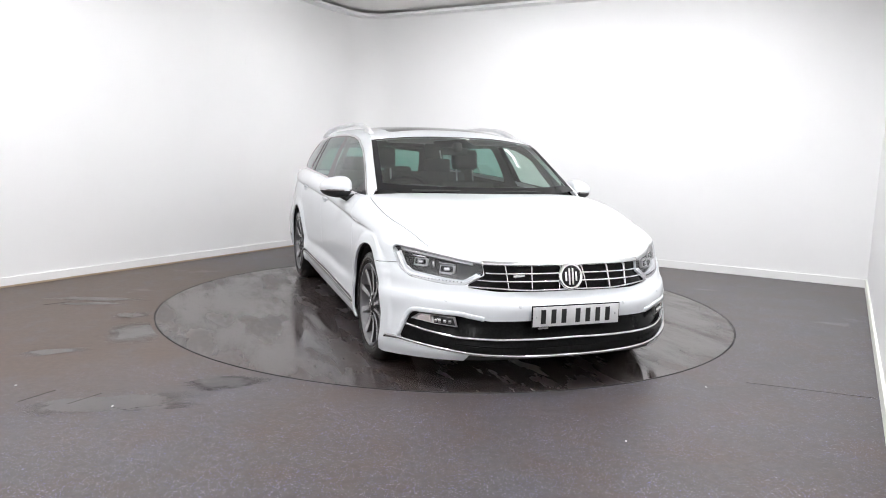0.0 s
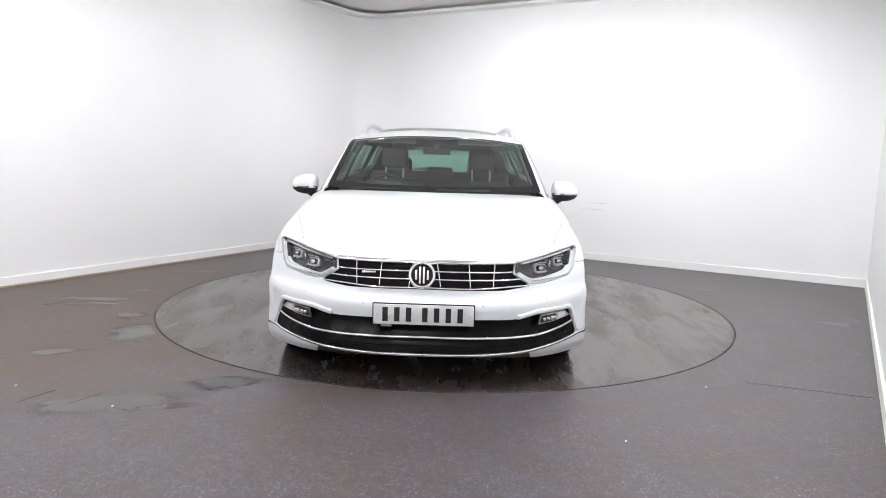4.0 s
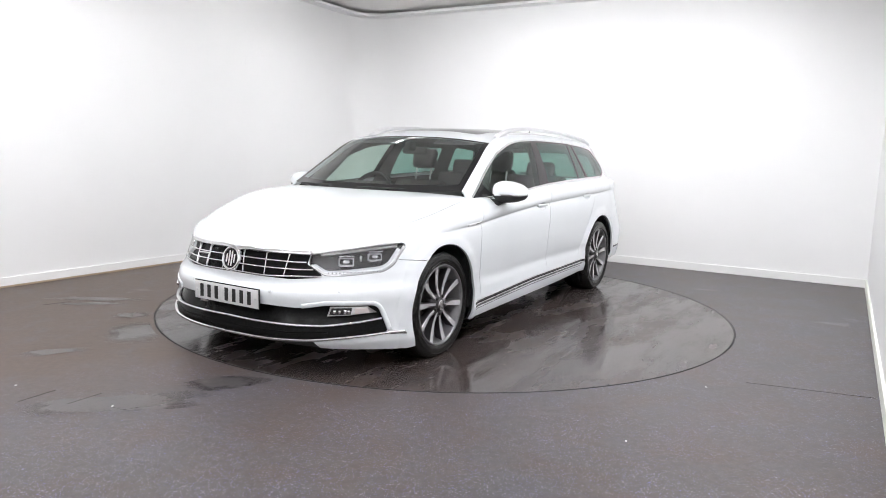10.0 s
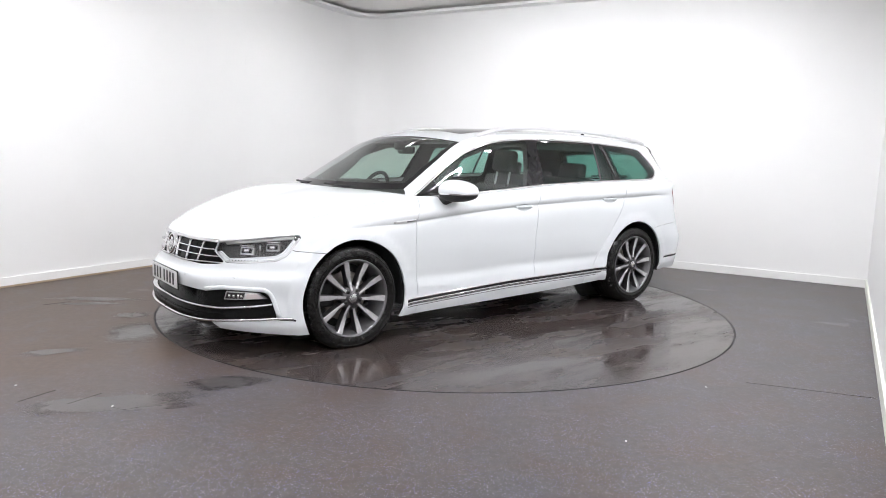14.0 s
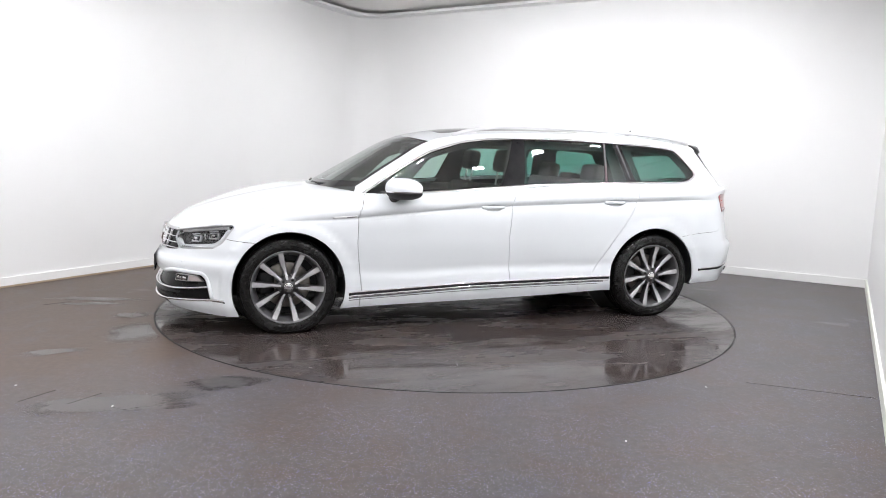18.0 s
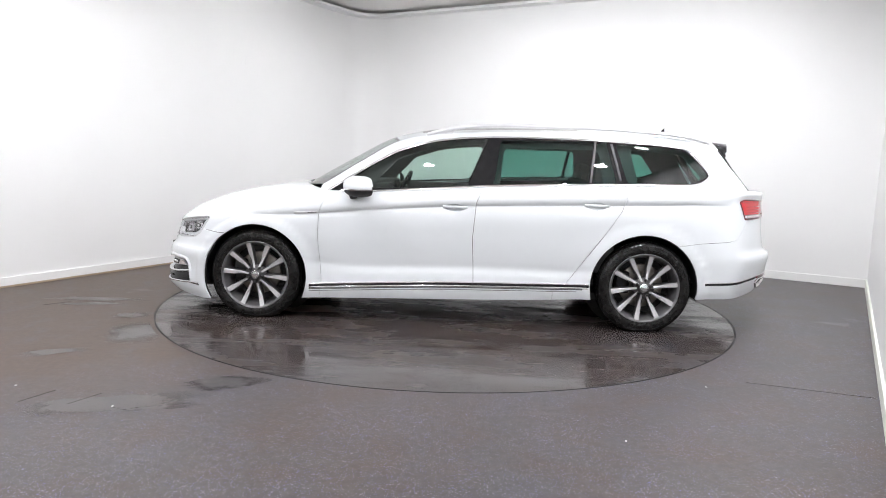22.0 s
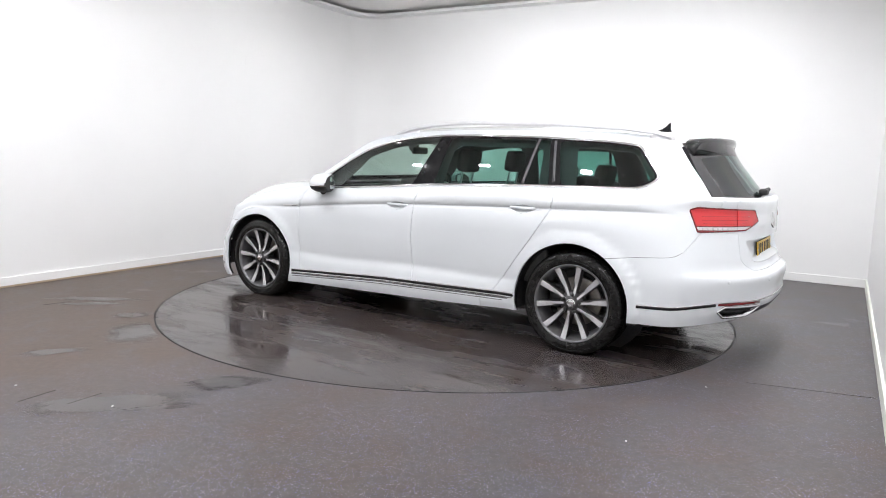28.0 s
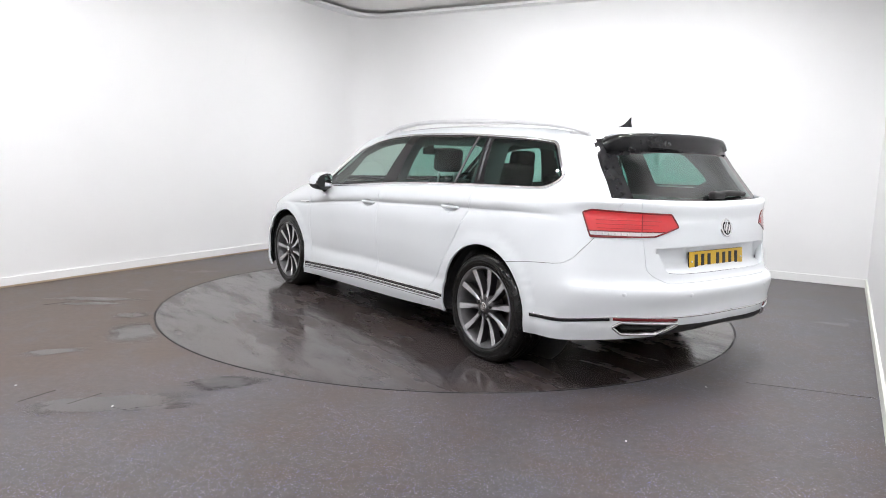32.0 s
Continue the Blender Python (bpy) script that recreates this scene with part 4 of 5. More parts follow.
WINDOW_BAND = rounded([(0.862, 0.921), (0.40, 0.948), (0.04, 0.974), (-0.32, 1.003), (-0.8, 1.024), (-1.23, 1.037), (-1.745, 1.046), (-1.81, 1.056), (-1.896, 1.112), (-1.745, 1.294), (-1.71, 1.306), (-1.53, 1.325), (-1.02, 1.347), (-0.6, 1.352), (-0.34, 1.348), (-0.1, 1.334), (0.10, 1.307), (0.348, 1.232), (0.52, 1.138), (0.70, 1.025)], 0.022, 2)
GLASS_F = rounded([(0.60, 0.955), (-0.166, 0.996), (-0.30, 1.335), (-0.1, 1.322), (0.10, 1.295), (0.34, 1.222), (0.52, 1.124), (0.66, 1.025)], 0.02, 2)
GLASS_R = rounded([(-0.350, 1.014), (-1.015, 1.038), (-1.058, 1.332), (-0.395, 1.332)], 0.02, 2)
GLASS_FIXED = rounded([(-1.042, 1.040), (-1.212, 1.045), (-1.150, 1.330), (-1.085, 1.333)], 0.012, 2)
GLASS_Q = rounded([(-1.290, 1.048), (-1.730, 1.056), (-1.874, 1.112), (-1.724, 1.290), (-1.53, 1.311), (-1.215, 1.326)], 0.03, 2)
INNER_F = rounded([(0.60, 0.945), (-0.16, 0.980), (-0.285, 1.318), (-0.10, 1.308), (0.10, 1.280), (0.34, 1.200)], 0.03)
INNER_R = rounded([(-0.39, 1.000), (-1.13, 1.030), (-1.10, 1.298), (-0.42, 1.300)], 0.04)
INNER_Q = rounded([(-1.38, 1.050), (-1.72, 1.056), (-1.84, 1.112), (-1.70, 1.285), (-1.33, 1.312)], 0.03)
HANDLES, CUP = ((-0.083, 0.846), (-1.074, 0.886)), (0.072, 0.027)
SUNROOF = rounded([(0.20, -0.46), (0.20, 0.46), (-0.98, 0.45), (-0.98, -0.45)], 0.06, 4)


def bumper_seam(p):
    """Height above the joint between rear wing and rear bumper."""
    return p[:, 2] - np.interp(-p[:, 0], [1.60, 1.677, 1.823, 1.93, 1.99, 2.035, 2.06, 2.085, 2.14, 2.20, 2.30], [0.620, 0.631, 0.649, 0.659, 0.664, 0.672, 0.682, 0.702, 0.788, 0.90, 1.1])


def where(test_in=(), test_out=()):
    return lambda p: np.all([f(p) < 0 for f in test_in] + [np.ones(len(p), bool)], 0) & np.all([f(p) >= 0 for f in test_out] + [np.ones(len(p), bool)], 0)


def build_body(root):
    body = new("body")
    body.parent = root
    body.location = (0, Y_OFF, 0)
    low = grid_mesh(LOWER)
    lid_rows = [[low.verts.new(p) for p in row] for row in BONNET]
    for r0, r1 in zip(lid_rows, lid_rows[1:]):
        for k in range(len(r0) - 1):
            low.faces.new((r0[k], r0[k + 1], r1[k + 1], r1[k]))
    bmesh.ops.remove_doubles(low, verts=low.verts, dist=1e-5)
    bmesh.ops.recalc_face_normals(low, faces=low.faces)
    front_face = max(low.faces, key=lambda f: f.calc_center_median().x)
    if front_face.normal.x < 0:
        bmesh.ops.reverse_faces(low, faces=low.faces)
    edge = top[:cowl_col - 6]
    near_edge = [v for v in low.verts if v.co.y > 1e-3 and v.co.z > 0.6 and v.co.x > 0.95 and np.min(np.abs(edge - np.array(v.co)).sum(1)) < 0.075]
    for _ in range(6):
        bmesh.ops.smooth_vert(low, verts=near_edge, factor=0.5, use_axis_x=True, use_axis_y=True, use_axis_z=True)
    arch_f, arch_r = circle(FRONT_HUB[0] - 0.006, FRONT_HUB[1] + 0.001, 0.369), circle(REAR_HUB[0] + 0.01, REAR_HUB[1] + 0.003, 0.374)
    head, grille, intake, apron = (inside(o, front_chart) for o in (HEADLAMP, GRILLE, INTAKE, APRON))
    door_f, door_r = inside(DOOR_F, side_chart), inside(DOOR_R, side_chart)
    tail, gate, pipe, diff = (inside(o, rear_chart) for o in (TAILLAMP, TAILGATE, EXHAUST, DIFFUSER))
    recess = inside(RECESS, rear_chart)
    cups = [lambda p, c=c: np.where(p[:, 1] > 0.7, np.hypot((p[:, 0] - c[0]) / CUP[0], (p[:, 2] - c[1]) / CUP[1]) - 1.0, 1.0) for c in HANDLES]
    tail_zone = lambda p: p[:, 0] + 1.60
    nose_joint = lambda p: np.where(p[:, 0] > 1.40, p[:, 2] - np.interp(p[:, 0], [1.40, 1.60, 1.727, 1.76, 1.79], [0.605, 0.617, 0.629, 0.640, 0.90]), 1.0)
    ahead = lambda p: 0.86 - p[:, 0]
    lamp_line = lambda p: np.where(p[:, 0] > 0.86, np.interp(front_chart(p)[:, 0], *LAMP_TOP) - p[:, 2], 1.0)
    wing_seam = lambda p: np.abs(p[:, 1]) - np.interp(p[:, 0], *SEAM_Y)
    for fn in (arch_f, arch_r, head, grille, intake, apron, door_f, door_r, tail, gate, recess, pipe, diff, bumper_seam, nose_joint, lamp_line, wing_seam, *cups):
        split(low, fn)
    low.normal_update()
    holes = [arch_f, arch_r, grille, intake, pipe]
    lamps = [head, tail]
    sill = lambda p: np.where((p[:, 0] < 0.862) & (p[:, 0] > -0.80) & (p[:, 2] < 0.35), -1.0, 1.0)
    get = lambda ins, outs: pick_faces(low, where(ins, outs))
    bonnet_faces = get([lamp_line, wing_seam, ahead], holes + lamps)
    taken = set(bonnet_faces)
    panel("bonnet", bonnet_faces, body, "white bonnet", True, None, 0.0020)
    panel("front_bumper", [f for f in get([nose_joint], holes + lamps + [apron]) if f not in taken], body, "white front bumper with wide lower intake", True)
    panel("front_wing", [f for f in get([lambda p: -nose_joint(p) - 1e-9, lambda p: 0.5 - p[:, 0]], holes + lamps + [door_f, sill]) if f not in taken], body)
    part("front_apron", lift_out(get([apron, lambda p: 1.2 - p[:, 0]], [intake]), True, -0.006), M_DARK, body, "black lower apron")
    panel("front_door", get([door_f], holes + cups), body)
    panel("rear_door", get([door_r], holes + [door_f] + cups), body)
    panel("side_skirt", get([sill], holes + [door_f, door_r]), body, "white side skirt")
    panel("rear_bumper", get([tail_zone, bumper_seam], holes + lamps + [gate, diff]), body, "white rear bumper", True, None, 0.0009)
    panel("rear_wing", get([lambda p: p[:, 0] + 0.5, lambda p: np.where((p[:, 0] < -1.60) & (bumper_seam(p) < 0), 1.0, -1.0)], holes + lamps + [gate, door_r, sill]), body)
    part("tailgate", fold(lift_out(get([gate, tail_zone], holes + lamps + [recess]), True), 0.0009, 0.040), M_PAINT, body, "white tailgate")
    hollow = lift_out(get([recess, tail_zone], holes), True)
    for v in hollow.verts:
        u = abs(v.co.y) + 0.8 * (v.co.x + 2.45)
        v.co.x += 0.052 * float(ease(0.628, 0.665, v.co.z) * ease(0.588, 0.505, u)) + 0.003
    part("plate_recess", hollow, M_PAINT, body, "white hollow round the number plate")
    part("diffuser", fold(lift_out(get([diff, tail_zone], []), True), 0.001), M_DARK, body, "black lower diffuser")
    # black sheet added behind the panels: stops see-through, its colour shades their gaps
    inner = get([], [arch_f, arch_r, head, tail, grille, intake, gate] + cups)
    part("gap_backing", lift_out(inner, True, -0.030), M_DARK, body, "black backing added behind the panels to darken their gaps")

    # bonnet, roof, pillars, glass
    screen, roof, back, flank_grid = HOUSE[24:, :30], HOUSE[24:, 29:113], HOUSE[24:, 112:], HOUSE[:25]
    bm = grid_mesh(screen)
    bm.normal_update()
    n_r, n_c = screen.shape[0] - 1, screen.shape[1] - 1
    fs = list(bm.faces)
    frit = [f for k, f in enumerate(fs) if k // n_c < 1 or k % n_c < 3 or k % n_c > n_c - 2]
    part("windscreen", lift_out([f for f in fs if f not in frit], True), M_SCREEN, body, "green-tinted windscreen").visible_shadow = False
    part("windscreen_border", lift_out(frit, True), M_BLACK, body, "black windscreen border")
    bm = grid_mesh(roof)
    sun = inside(SUNROOF, lambda p: p[:, :2])
    split(bm, sun)
    bm.normal_update()
    panel("roof", pick_faces(bm, where([], [sun])), body, "white roof", True)
    panel("sunroof", pick_faces(bm, where([sun])), body, "black glass panoramic roof", True, M_BLACK)
    bm = grid_mesh(back)
    bm.normal_update()
    n_c = back.shape[1] - 1
    fs = list(bm.faces)
    frit = [f for k, f in enumerate(fs) if k // n_c < 3 or k % n_c < 9 or k % n_c > n_c - 2]
    part("rear_window", lift_out([f for f in fs if f not in frit], True), M_PRIVACY, body, "dark tinted rear window").visible_shadow = False
    part("rear_window_border", lift_out(frit, True), M_BLACK, body, "gloss black rear window surround")
    bm = grid_mesh(flank_grid)
    band = inside(WINDOW_BAND, side_chart)
    panes = [inside(o, side_chart) for o in (GLASS_F, GLASS_R, GLASS_FIXED, GLASS_Q)]
    border = lambda p: np.where(p[:, 0] < -1.8, p[:, 0] - np.interp(p[:, 2], [1.0, 1.096, 1.184, 1.298, 1.325], [-2.190, -2.121, -2.049, -1.967, -2.0]), 1.0)
    for fn in [band, border] + panes:
        split(bm, fn)
    bm.normal_update()
    panel("pillar_frame", pick_faces(bm, where([], [band, border])), body)
    twins("window_side_border", lift_out(pick_faces(bm, where([border], [band])), False, 0.0015), M_BLACK, body, "gloss black fin beside the rear window")
    black = pick_faces(bm, where([band], panes))
    twins("window_frame", lift_out(black, False), M_BLACK, body, "gloss black window frame and pillar trim")
    for fn, name, mat in zip(panes, ("front_door_window", "rear_door_window", "rear_door_quarter_window", "rear_quarter_window"), (M_GLASS, M_PRIVACY, M_PRIVACY, M_PRIVACY)):
        for ob in twins(name, lift_out(pick_faces(bm, where([fn])), False), mat, body):
            ob.visible_shadow = False

    def on_glass(x, z):
        q = flank_grid[:, :, [0, 2]]
        i, j = np.unravel_index(np.argmin(((q - (x, z)) ** 2).sum(-1)), q.shape[:2])
        i, j = min(max(i, 1), q.shape[0] - 2), min(max(j, 1), q.shape[1] - 2)
        du, dv = q[i + 1, j] - q[i - 1, j], q[i, j + 1] - q[i, j - 1]
        k = np.clip(np.linalg.lstsq(np.stack([du, dv], 1), np.array((x, z)) - q[i, j], rcond=None)[0], -0.8, 0.8)
        gu, gv = flank_grid[i + 1, j] - flank_grid[i - 1, j], flank_grid[i, j + 1] - flank_grid[i, j - 1]
        return Vector(flank_grid[i, j] + k[0] * gu + k[1] * gv), Vector(gv).cross(Vector(gu)).normalized()

    pn = evened([on_glass(*p) for p in dense(WINDOW_BAND + WINDOW_BAND[:1], 0.02)[:-1]], True, 3)
    twins("window_chrome", sweep([a for a, b in pn], [b for a, b in pn], 0.016, 0.006, 0.004, closed=True), M_CHROME, body, "chrome window surround")
    for path, name in (([(-1.0285, 1.036), (-1.0725, 1.335)], "window_bar"), ([(-1.243, 1.066), (-1.186, 1.322)], "pillar_strip")):
        pn = [on_glass(*p) for p in dense(path, 0.04)]
        twins(name, sweep([a for a, b in pn], [b for a, b in pn], 0.016, 0.004), M_PILLAR, body)

    # dark trim round the windows inside
    bm = grid_mesh(flank_grid)
    inner_panes = [inside(o, side_chart) for o in (INNER_F, INNER_R, INNER_Q)]
    for fn in inner_panes:
        split(bm, fn)
    bm.normal_update()
    twins("inner_trim", lift_out(pick_faces(bm, where([], inner_panes)), False, -0.045), M_TRIMGREY, body, "dark trim round the side windows inside")

    build_nose(body, low, head, grille, intake)
    build_tail(body, low, tail, pipe)
    build_flanks(body)
    return body


def surface_faces(low, tests):
    return pick_faces(low, where(tests))


def build_nose(body, low, head, grille, intake):
    part("grille_backing", lift_out(surface_faces(low, [grille]), True, -0.016), M_MESH, body, "black grille mesh")
    ahead = lambda p: 1.0 - p[:, 0]
    mouth = lift_out(surface_faces(low, [intake, ahead]), True, -0.005)
    for v in mouth.verts:
        v.co.x -= 0.05 * float(np.clip((v.co.z - 0.20) / 0.18, 0, 1)) * float(ease(1.15, 0.85, abs(v.co.y) + 0.8 * (2.2 - v.co.x)))
    part("intake_backing", mouth, M_MESH, body, "gloss black lower intake")
    # chrome across the top of the grille and over the lamps
    both_halves("grille_top_chrome", moulding([(-0.03, 0.668), (0.30, 0.662), (0.60, 0.6615)], front_chart, FRONT_ZONE, 0.021, 0.006, passes=12), M_CHROME, body, "chrome strip above the grille")
    twins("lamp_top_chrome", moulding([(0.602, 0.6615), (0.85, 0.689), (1.05, 0.710), (1.205, 0.7215)], front_chart, FRONT_ZONE, 0.011, 0.0025, 0.012), M_SATIN, body)
    for k, (z0, z1, z2, end) in enumerate(((0.617, 0.614, 0.612, 0.565), (0.577, 0.574, 0.574, 0.612), (0.535, 0.530, 0.540, 0.668))):
        both_halves("grille_bar", moulding([(-0.03, z0), (0.28, z1), (0.50, z2 - 0.002), (end, z2)], front_chart, FRONT_ZONE, 0.0075, 0.004, 0.012), M_CHROME, body)
    for u, lean in ((0.103, 0.004), (0.272, 0.010), (0.425, 0.022)):
        twins("grille_post", moulding([(u + lean, 0.655), (u - lean, 0.530)], front_chart, FRONT_ZONE, 0.0045, 0.001, 0.015), M_CHROME, body)
    # headlamps
    lens_faces = surface_faces(low, [head])
    for side in (1, -1):
        lamp = new("headlight")
        lamp.parent = body
        lamp["label"] = "clear headlight with dark inner housing"
        flip = (lambda b: b) if side > 0 else mirrored
        part("lens", fold(flip(lift_out(lens_faces, False, -0.001)), 0.0015), M_LENS, lamp, "clear lens").visible_shadow = False
        part("housing", flip(lift_out(lens_faces, False, -0.045)), M_LAMPGREY, lamp, "dark grey lamp housing")
        rim = [(0.60, 0.600), (0.692, 0.552), (0.82, 0.552), (1.10, 0.572), (1.170, 0.606), (1.250, 0.704)]
        part("rim_strip", flip(moulding(rim, front_chart, FRONT_ZONE, 0.012, -0.003, 0.02)), M_SATIN, lamp)
        part("led_strip", flip(moulding([(0.615, 0.600), (0.700, 0.560), (0.83, 0.5655), (1.10, 0.588), (1.150, 0.612), (1.215, 0.690)], front_chart, FRONT_ZONE, 0.023, -0.009, 0.03)), M_LED, lamp, "white daytime running strip")
        part("top_strip", flip(moulding([(0.66, 0.655), (0.90, 0.680), (1.20, 0.708)], front_chart, FRONT_ZONE, 0.010, -0.010, 0.03)), M_SATIN, lamp)
        for u, z, w, h in ((0.84, 0.622, 0.085, 0.045), (1.045, 0.648, 0.080, 0.042)):
            p, n = on_body(front_chart, u, z, FRONT_ZONE)
            turn = n.to_track_quat("X", "Z").to_matrix().to_4x4()
            for name, size, back, mat in (("projector_frame", (0.03, w, h), 0.040, M_SATIN), ("projector_box", (0.03, w - 0.012, h - 0.012), 0.036, M_BLACK), ("projector_lens", (0.02, w * 0.42, h * 0.5), 0.026, M_CHROME)):
                bm = block(size, (0, 0, 0), 0.008)
                bmesh.ops.transform(bm, matrix=Matrix.Translation(p - n * back) @ turn, verts=bm.verts)
                part(name, flip(bm), mat, lamp)
        for k in range(16):
            u = 0.72 + 0.026 * k
            p, n = on_body(front_chart, u, 0.5475 + 0.0006 * k + 0.012, FRONT_ZONE)
            part("reflector_tick", flip(block((0.006, 0.007, 0.008), p - n * 0.006, 0.002)), M_BLACK, lamp)
        for u0, u1, z in ((0.79, 0.90, 0.6475), (1.0, 1.10, 0.675), (0.80, 0.89, 0.5985), (1.01, 1.09, 0.6245)):
            part("bright_edge", flip(moulding([(u0, z), (u1, z + 0.003)], front_chart, FRONT_ZONE, 0.005, -0.014, 0.03)), M_CHROME, lamp)
        for k, u in enumerate((1.13, 1.152)):
            part("corner_guide", flip(moulding([(u, 0.622), (u + 0.055, 0.692)], front_chart, FRONT_ZONE, 0.007, -0.014, 0.03)), M_SATIN if k else M_BLACK, lamp)
        p, n = on_body(front_chart, 0.945, 0.640, FRONT_ZONE)
        bm = block((0.012, 0.012, 0.035), (0, 0, 0), 0.004)
        bmesh.ops.translate(bm, verts=bm.verts, vec=p - n * 0.03)
        part("marker", flip(bm), M_CHROME, lamp)
    # lower intake: chrome blades, white frame, fog lamps
    both_halves("intake_blade", moulding([(-0.03, 0.283), (0.42, 0.280), (0.70, 0.282), (0.95, 0.302), (1.092, 0.318)], front_chart, FRONT_ZONE, 0.013, 0.006, 0.02), M_CHROME, body, "chrome blade across the intake")
    both_halves("lower_chrome", moulding([(-0.03, 0.190), (0.30, 0.193), (0.60, 0.203), (0.85, 0.220), (1.06, 0.232), (1.145, 0.240), (1.26, 0.238)], front_chart, FRONT_ZONE, 0.015, 0.008, passes=8), M_CHROME, body, "chrome strip along the lower bumper")
    twins("bumper_strip", moulding([(1.155, 0.232), (1.20, 0.232), (1.272, 0.228)], front_chart, FRONT_ZONE, 0.009, 0.002), M_BLACK, body)
    twins("intake_frame", moulding([(0.54, 0.384), (0.62, 0.394), (0.70, 0.4045), (1.050, 0.4035), (1.083, 0.385), (1.152, 0.250)], front_chart, FRONT_ZONE, 0.024, 0.009), M_PAINT, body, "white frame round the corner intake")
    both_halves("intake_slat", moulding([(-0.03, 0.238), (0.45, 0.236), (0.72, 0.246)], front_chart, FRONT_ZONE, 0.010, -0.008, 0.02), M_MESH, body)
    for side in (1, -1):
        fog = new("fog_lamp")
        fog.parent = body
        flip = (lambda b: b) if side > 0 else mirrored
        for name, poly, lift, mat in (("bezel", [(0.715, 0.333), (0.735, 0.383), (0.995, 0.384), (1.055, 0.352), (0.86, 0.338)], 0.002, M_SATIN), ("bowl", [(0.728, 0.339), (0.745, 0.377), (0.885, 0.378), (0.875, 0.343)], 0.005, M_DARK), ("reflector", [(0.90, 0.345), (0.905, 0.378), (0.985, 0.377), (1.02, 0.352)], 0.005, M_WHITELENS)):
            bm = bmesh.new()
            pts = [on_body(front_chart, u, z, FRONT_ZONE) for u, z in poly]
            lo = [bm.verts.new(p + n * (lift - 0.012)) for p, n in pts]
            hi = [bm.verts.new(p + n * lift) for p, n in pts]
            bm.faces.new(hi)
            for i in range(len(pts)):
                bm.faces.new((lo[i], lo[(i + 1) % len(pts)], hi[(i + 1) % len(pts)], hi[i]))
            bmesh.ops.recalc_face_normals(bm, faces=bm.faces)
            part(name, flip(bm), mat, fog, smooth=False)
        for k, u in enumerate((0.765, 0.80, 0.838, 0.862)):
            p, n = on_body(front_chart, u, 0.358, FRONT_ZONE)
            bm = block((0.014, 0.018, 0.020 + 0.006 * (k == 2)), (0, 0, 0), 0.005)
            bmesh.ops.translate(bm, verts=bm.verts, vec=p + n * 0.007)
            part("bulb_facet", flip(bm), M_CHROME, fog)
    # round emblem, plain
    p, n = on_body(front_chart, 0.0, 0.597, FRONT_ZONE)
    emblem = new("emblem")
    emblem.parent = body
    emblem.matrix_basis = Matrix.Translation(p + Vector((0.004, 0, 0))) @ pose(0, 0, 0, 0, 0, -90) @ pose(0, 0, 0, 12, 0, 0)
    part("ring", lathe([(0.054, 0.0), (0.056, 0.012), (0.064, 0.014), (0.070, 0.008), (0.071, -0.01)], 48), M_CHROME, emblem, "plain chrome ring")
    part("disc", disc(0.056, -0.01, 0.006, 40), M_BLACK, emblem)
    for x, tall in ((-0.030, 0.050), (-0.010, 0.088), (0.010, 0.088), (0.030, 0.050)):
        part("plain_shape", block((0.011, 0.006, tall), (x, 0.008, 0), 0.002), M_CHROME, emblem)
    p, n = on_body(front_chart, 0.348, 0.600, FRONT_ZONE)
    bm = block((0.012, 0.075, 0.014), (p.x - 0.006, -p.y, p.z), 0.004, (0, 0, 12))
    part("grille_badge", bm, M_CHROME, body, "small plain chrome badge")
    plate(body, (2.226, 0, 0.402), 90, M_PLATE_W, 0)
    for u, z in ((0.315, 0.452), (0.80, 0.470)):
        p, n = on_body(front_chart, u, z, FRONT_ZONE)
        bm = disc(0.011, -0.002, 0.0007, 20)
        bmesh.ops.transform(bm, matrix=Matrix.Translation(p) @ n.to_track_quat("Y", "Z").to_matrix().to_4x4(), verts=bm.verts)
        twins("parking_sensor", bm, M_PAINT, body)
    part("tow_cover", block((0.012, 0.055, 0.018), (2.218, -0.19, 0.345), 0.003), M_SATIN, body)


def plate(body, at, heading, mat, tilt):
    """A number plate whose characters are plain bars."""
    base = new("number_plate")
    base.parent = body
    base.matrix_basis = pose(*at, 0, 0, heading - 90) @ pose(0, 0, 0, 0, -tilt, 0)
    part("backing", block((0.006, *((0.514, 0.106) if tilt else (0.524, 0.116))), (-0.005, 0, 0), 0.002), M_BLACK, base)
    part("face", block((0.004, 0.512, 0.104), (0, 0, 0), 0.002), mat, base, "plate with plain dark bars")
    x = 0.1865
    for k in range(7):
        part("plain_bar", block((0.003, 0.028, 0.074), (0.0022, x, 0), 0.0008), M_INK, base, smooth=False)
        x -= 0.060 if k != 3 else 0.083
    for y in (-0.235, 0.235):
        bm = disc(0.006, 0, 0.004, 12)
        bmesh.ops.transform(bm, matrix=pose(0.001, y, 0, 0, 0, -90), verts=bm.verts)
        part("screw", bm, M_SATIN, base)


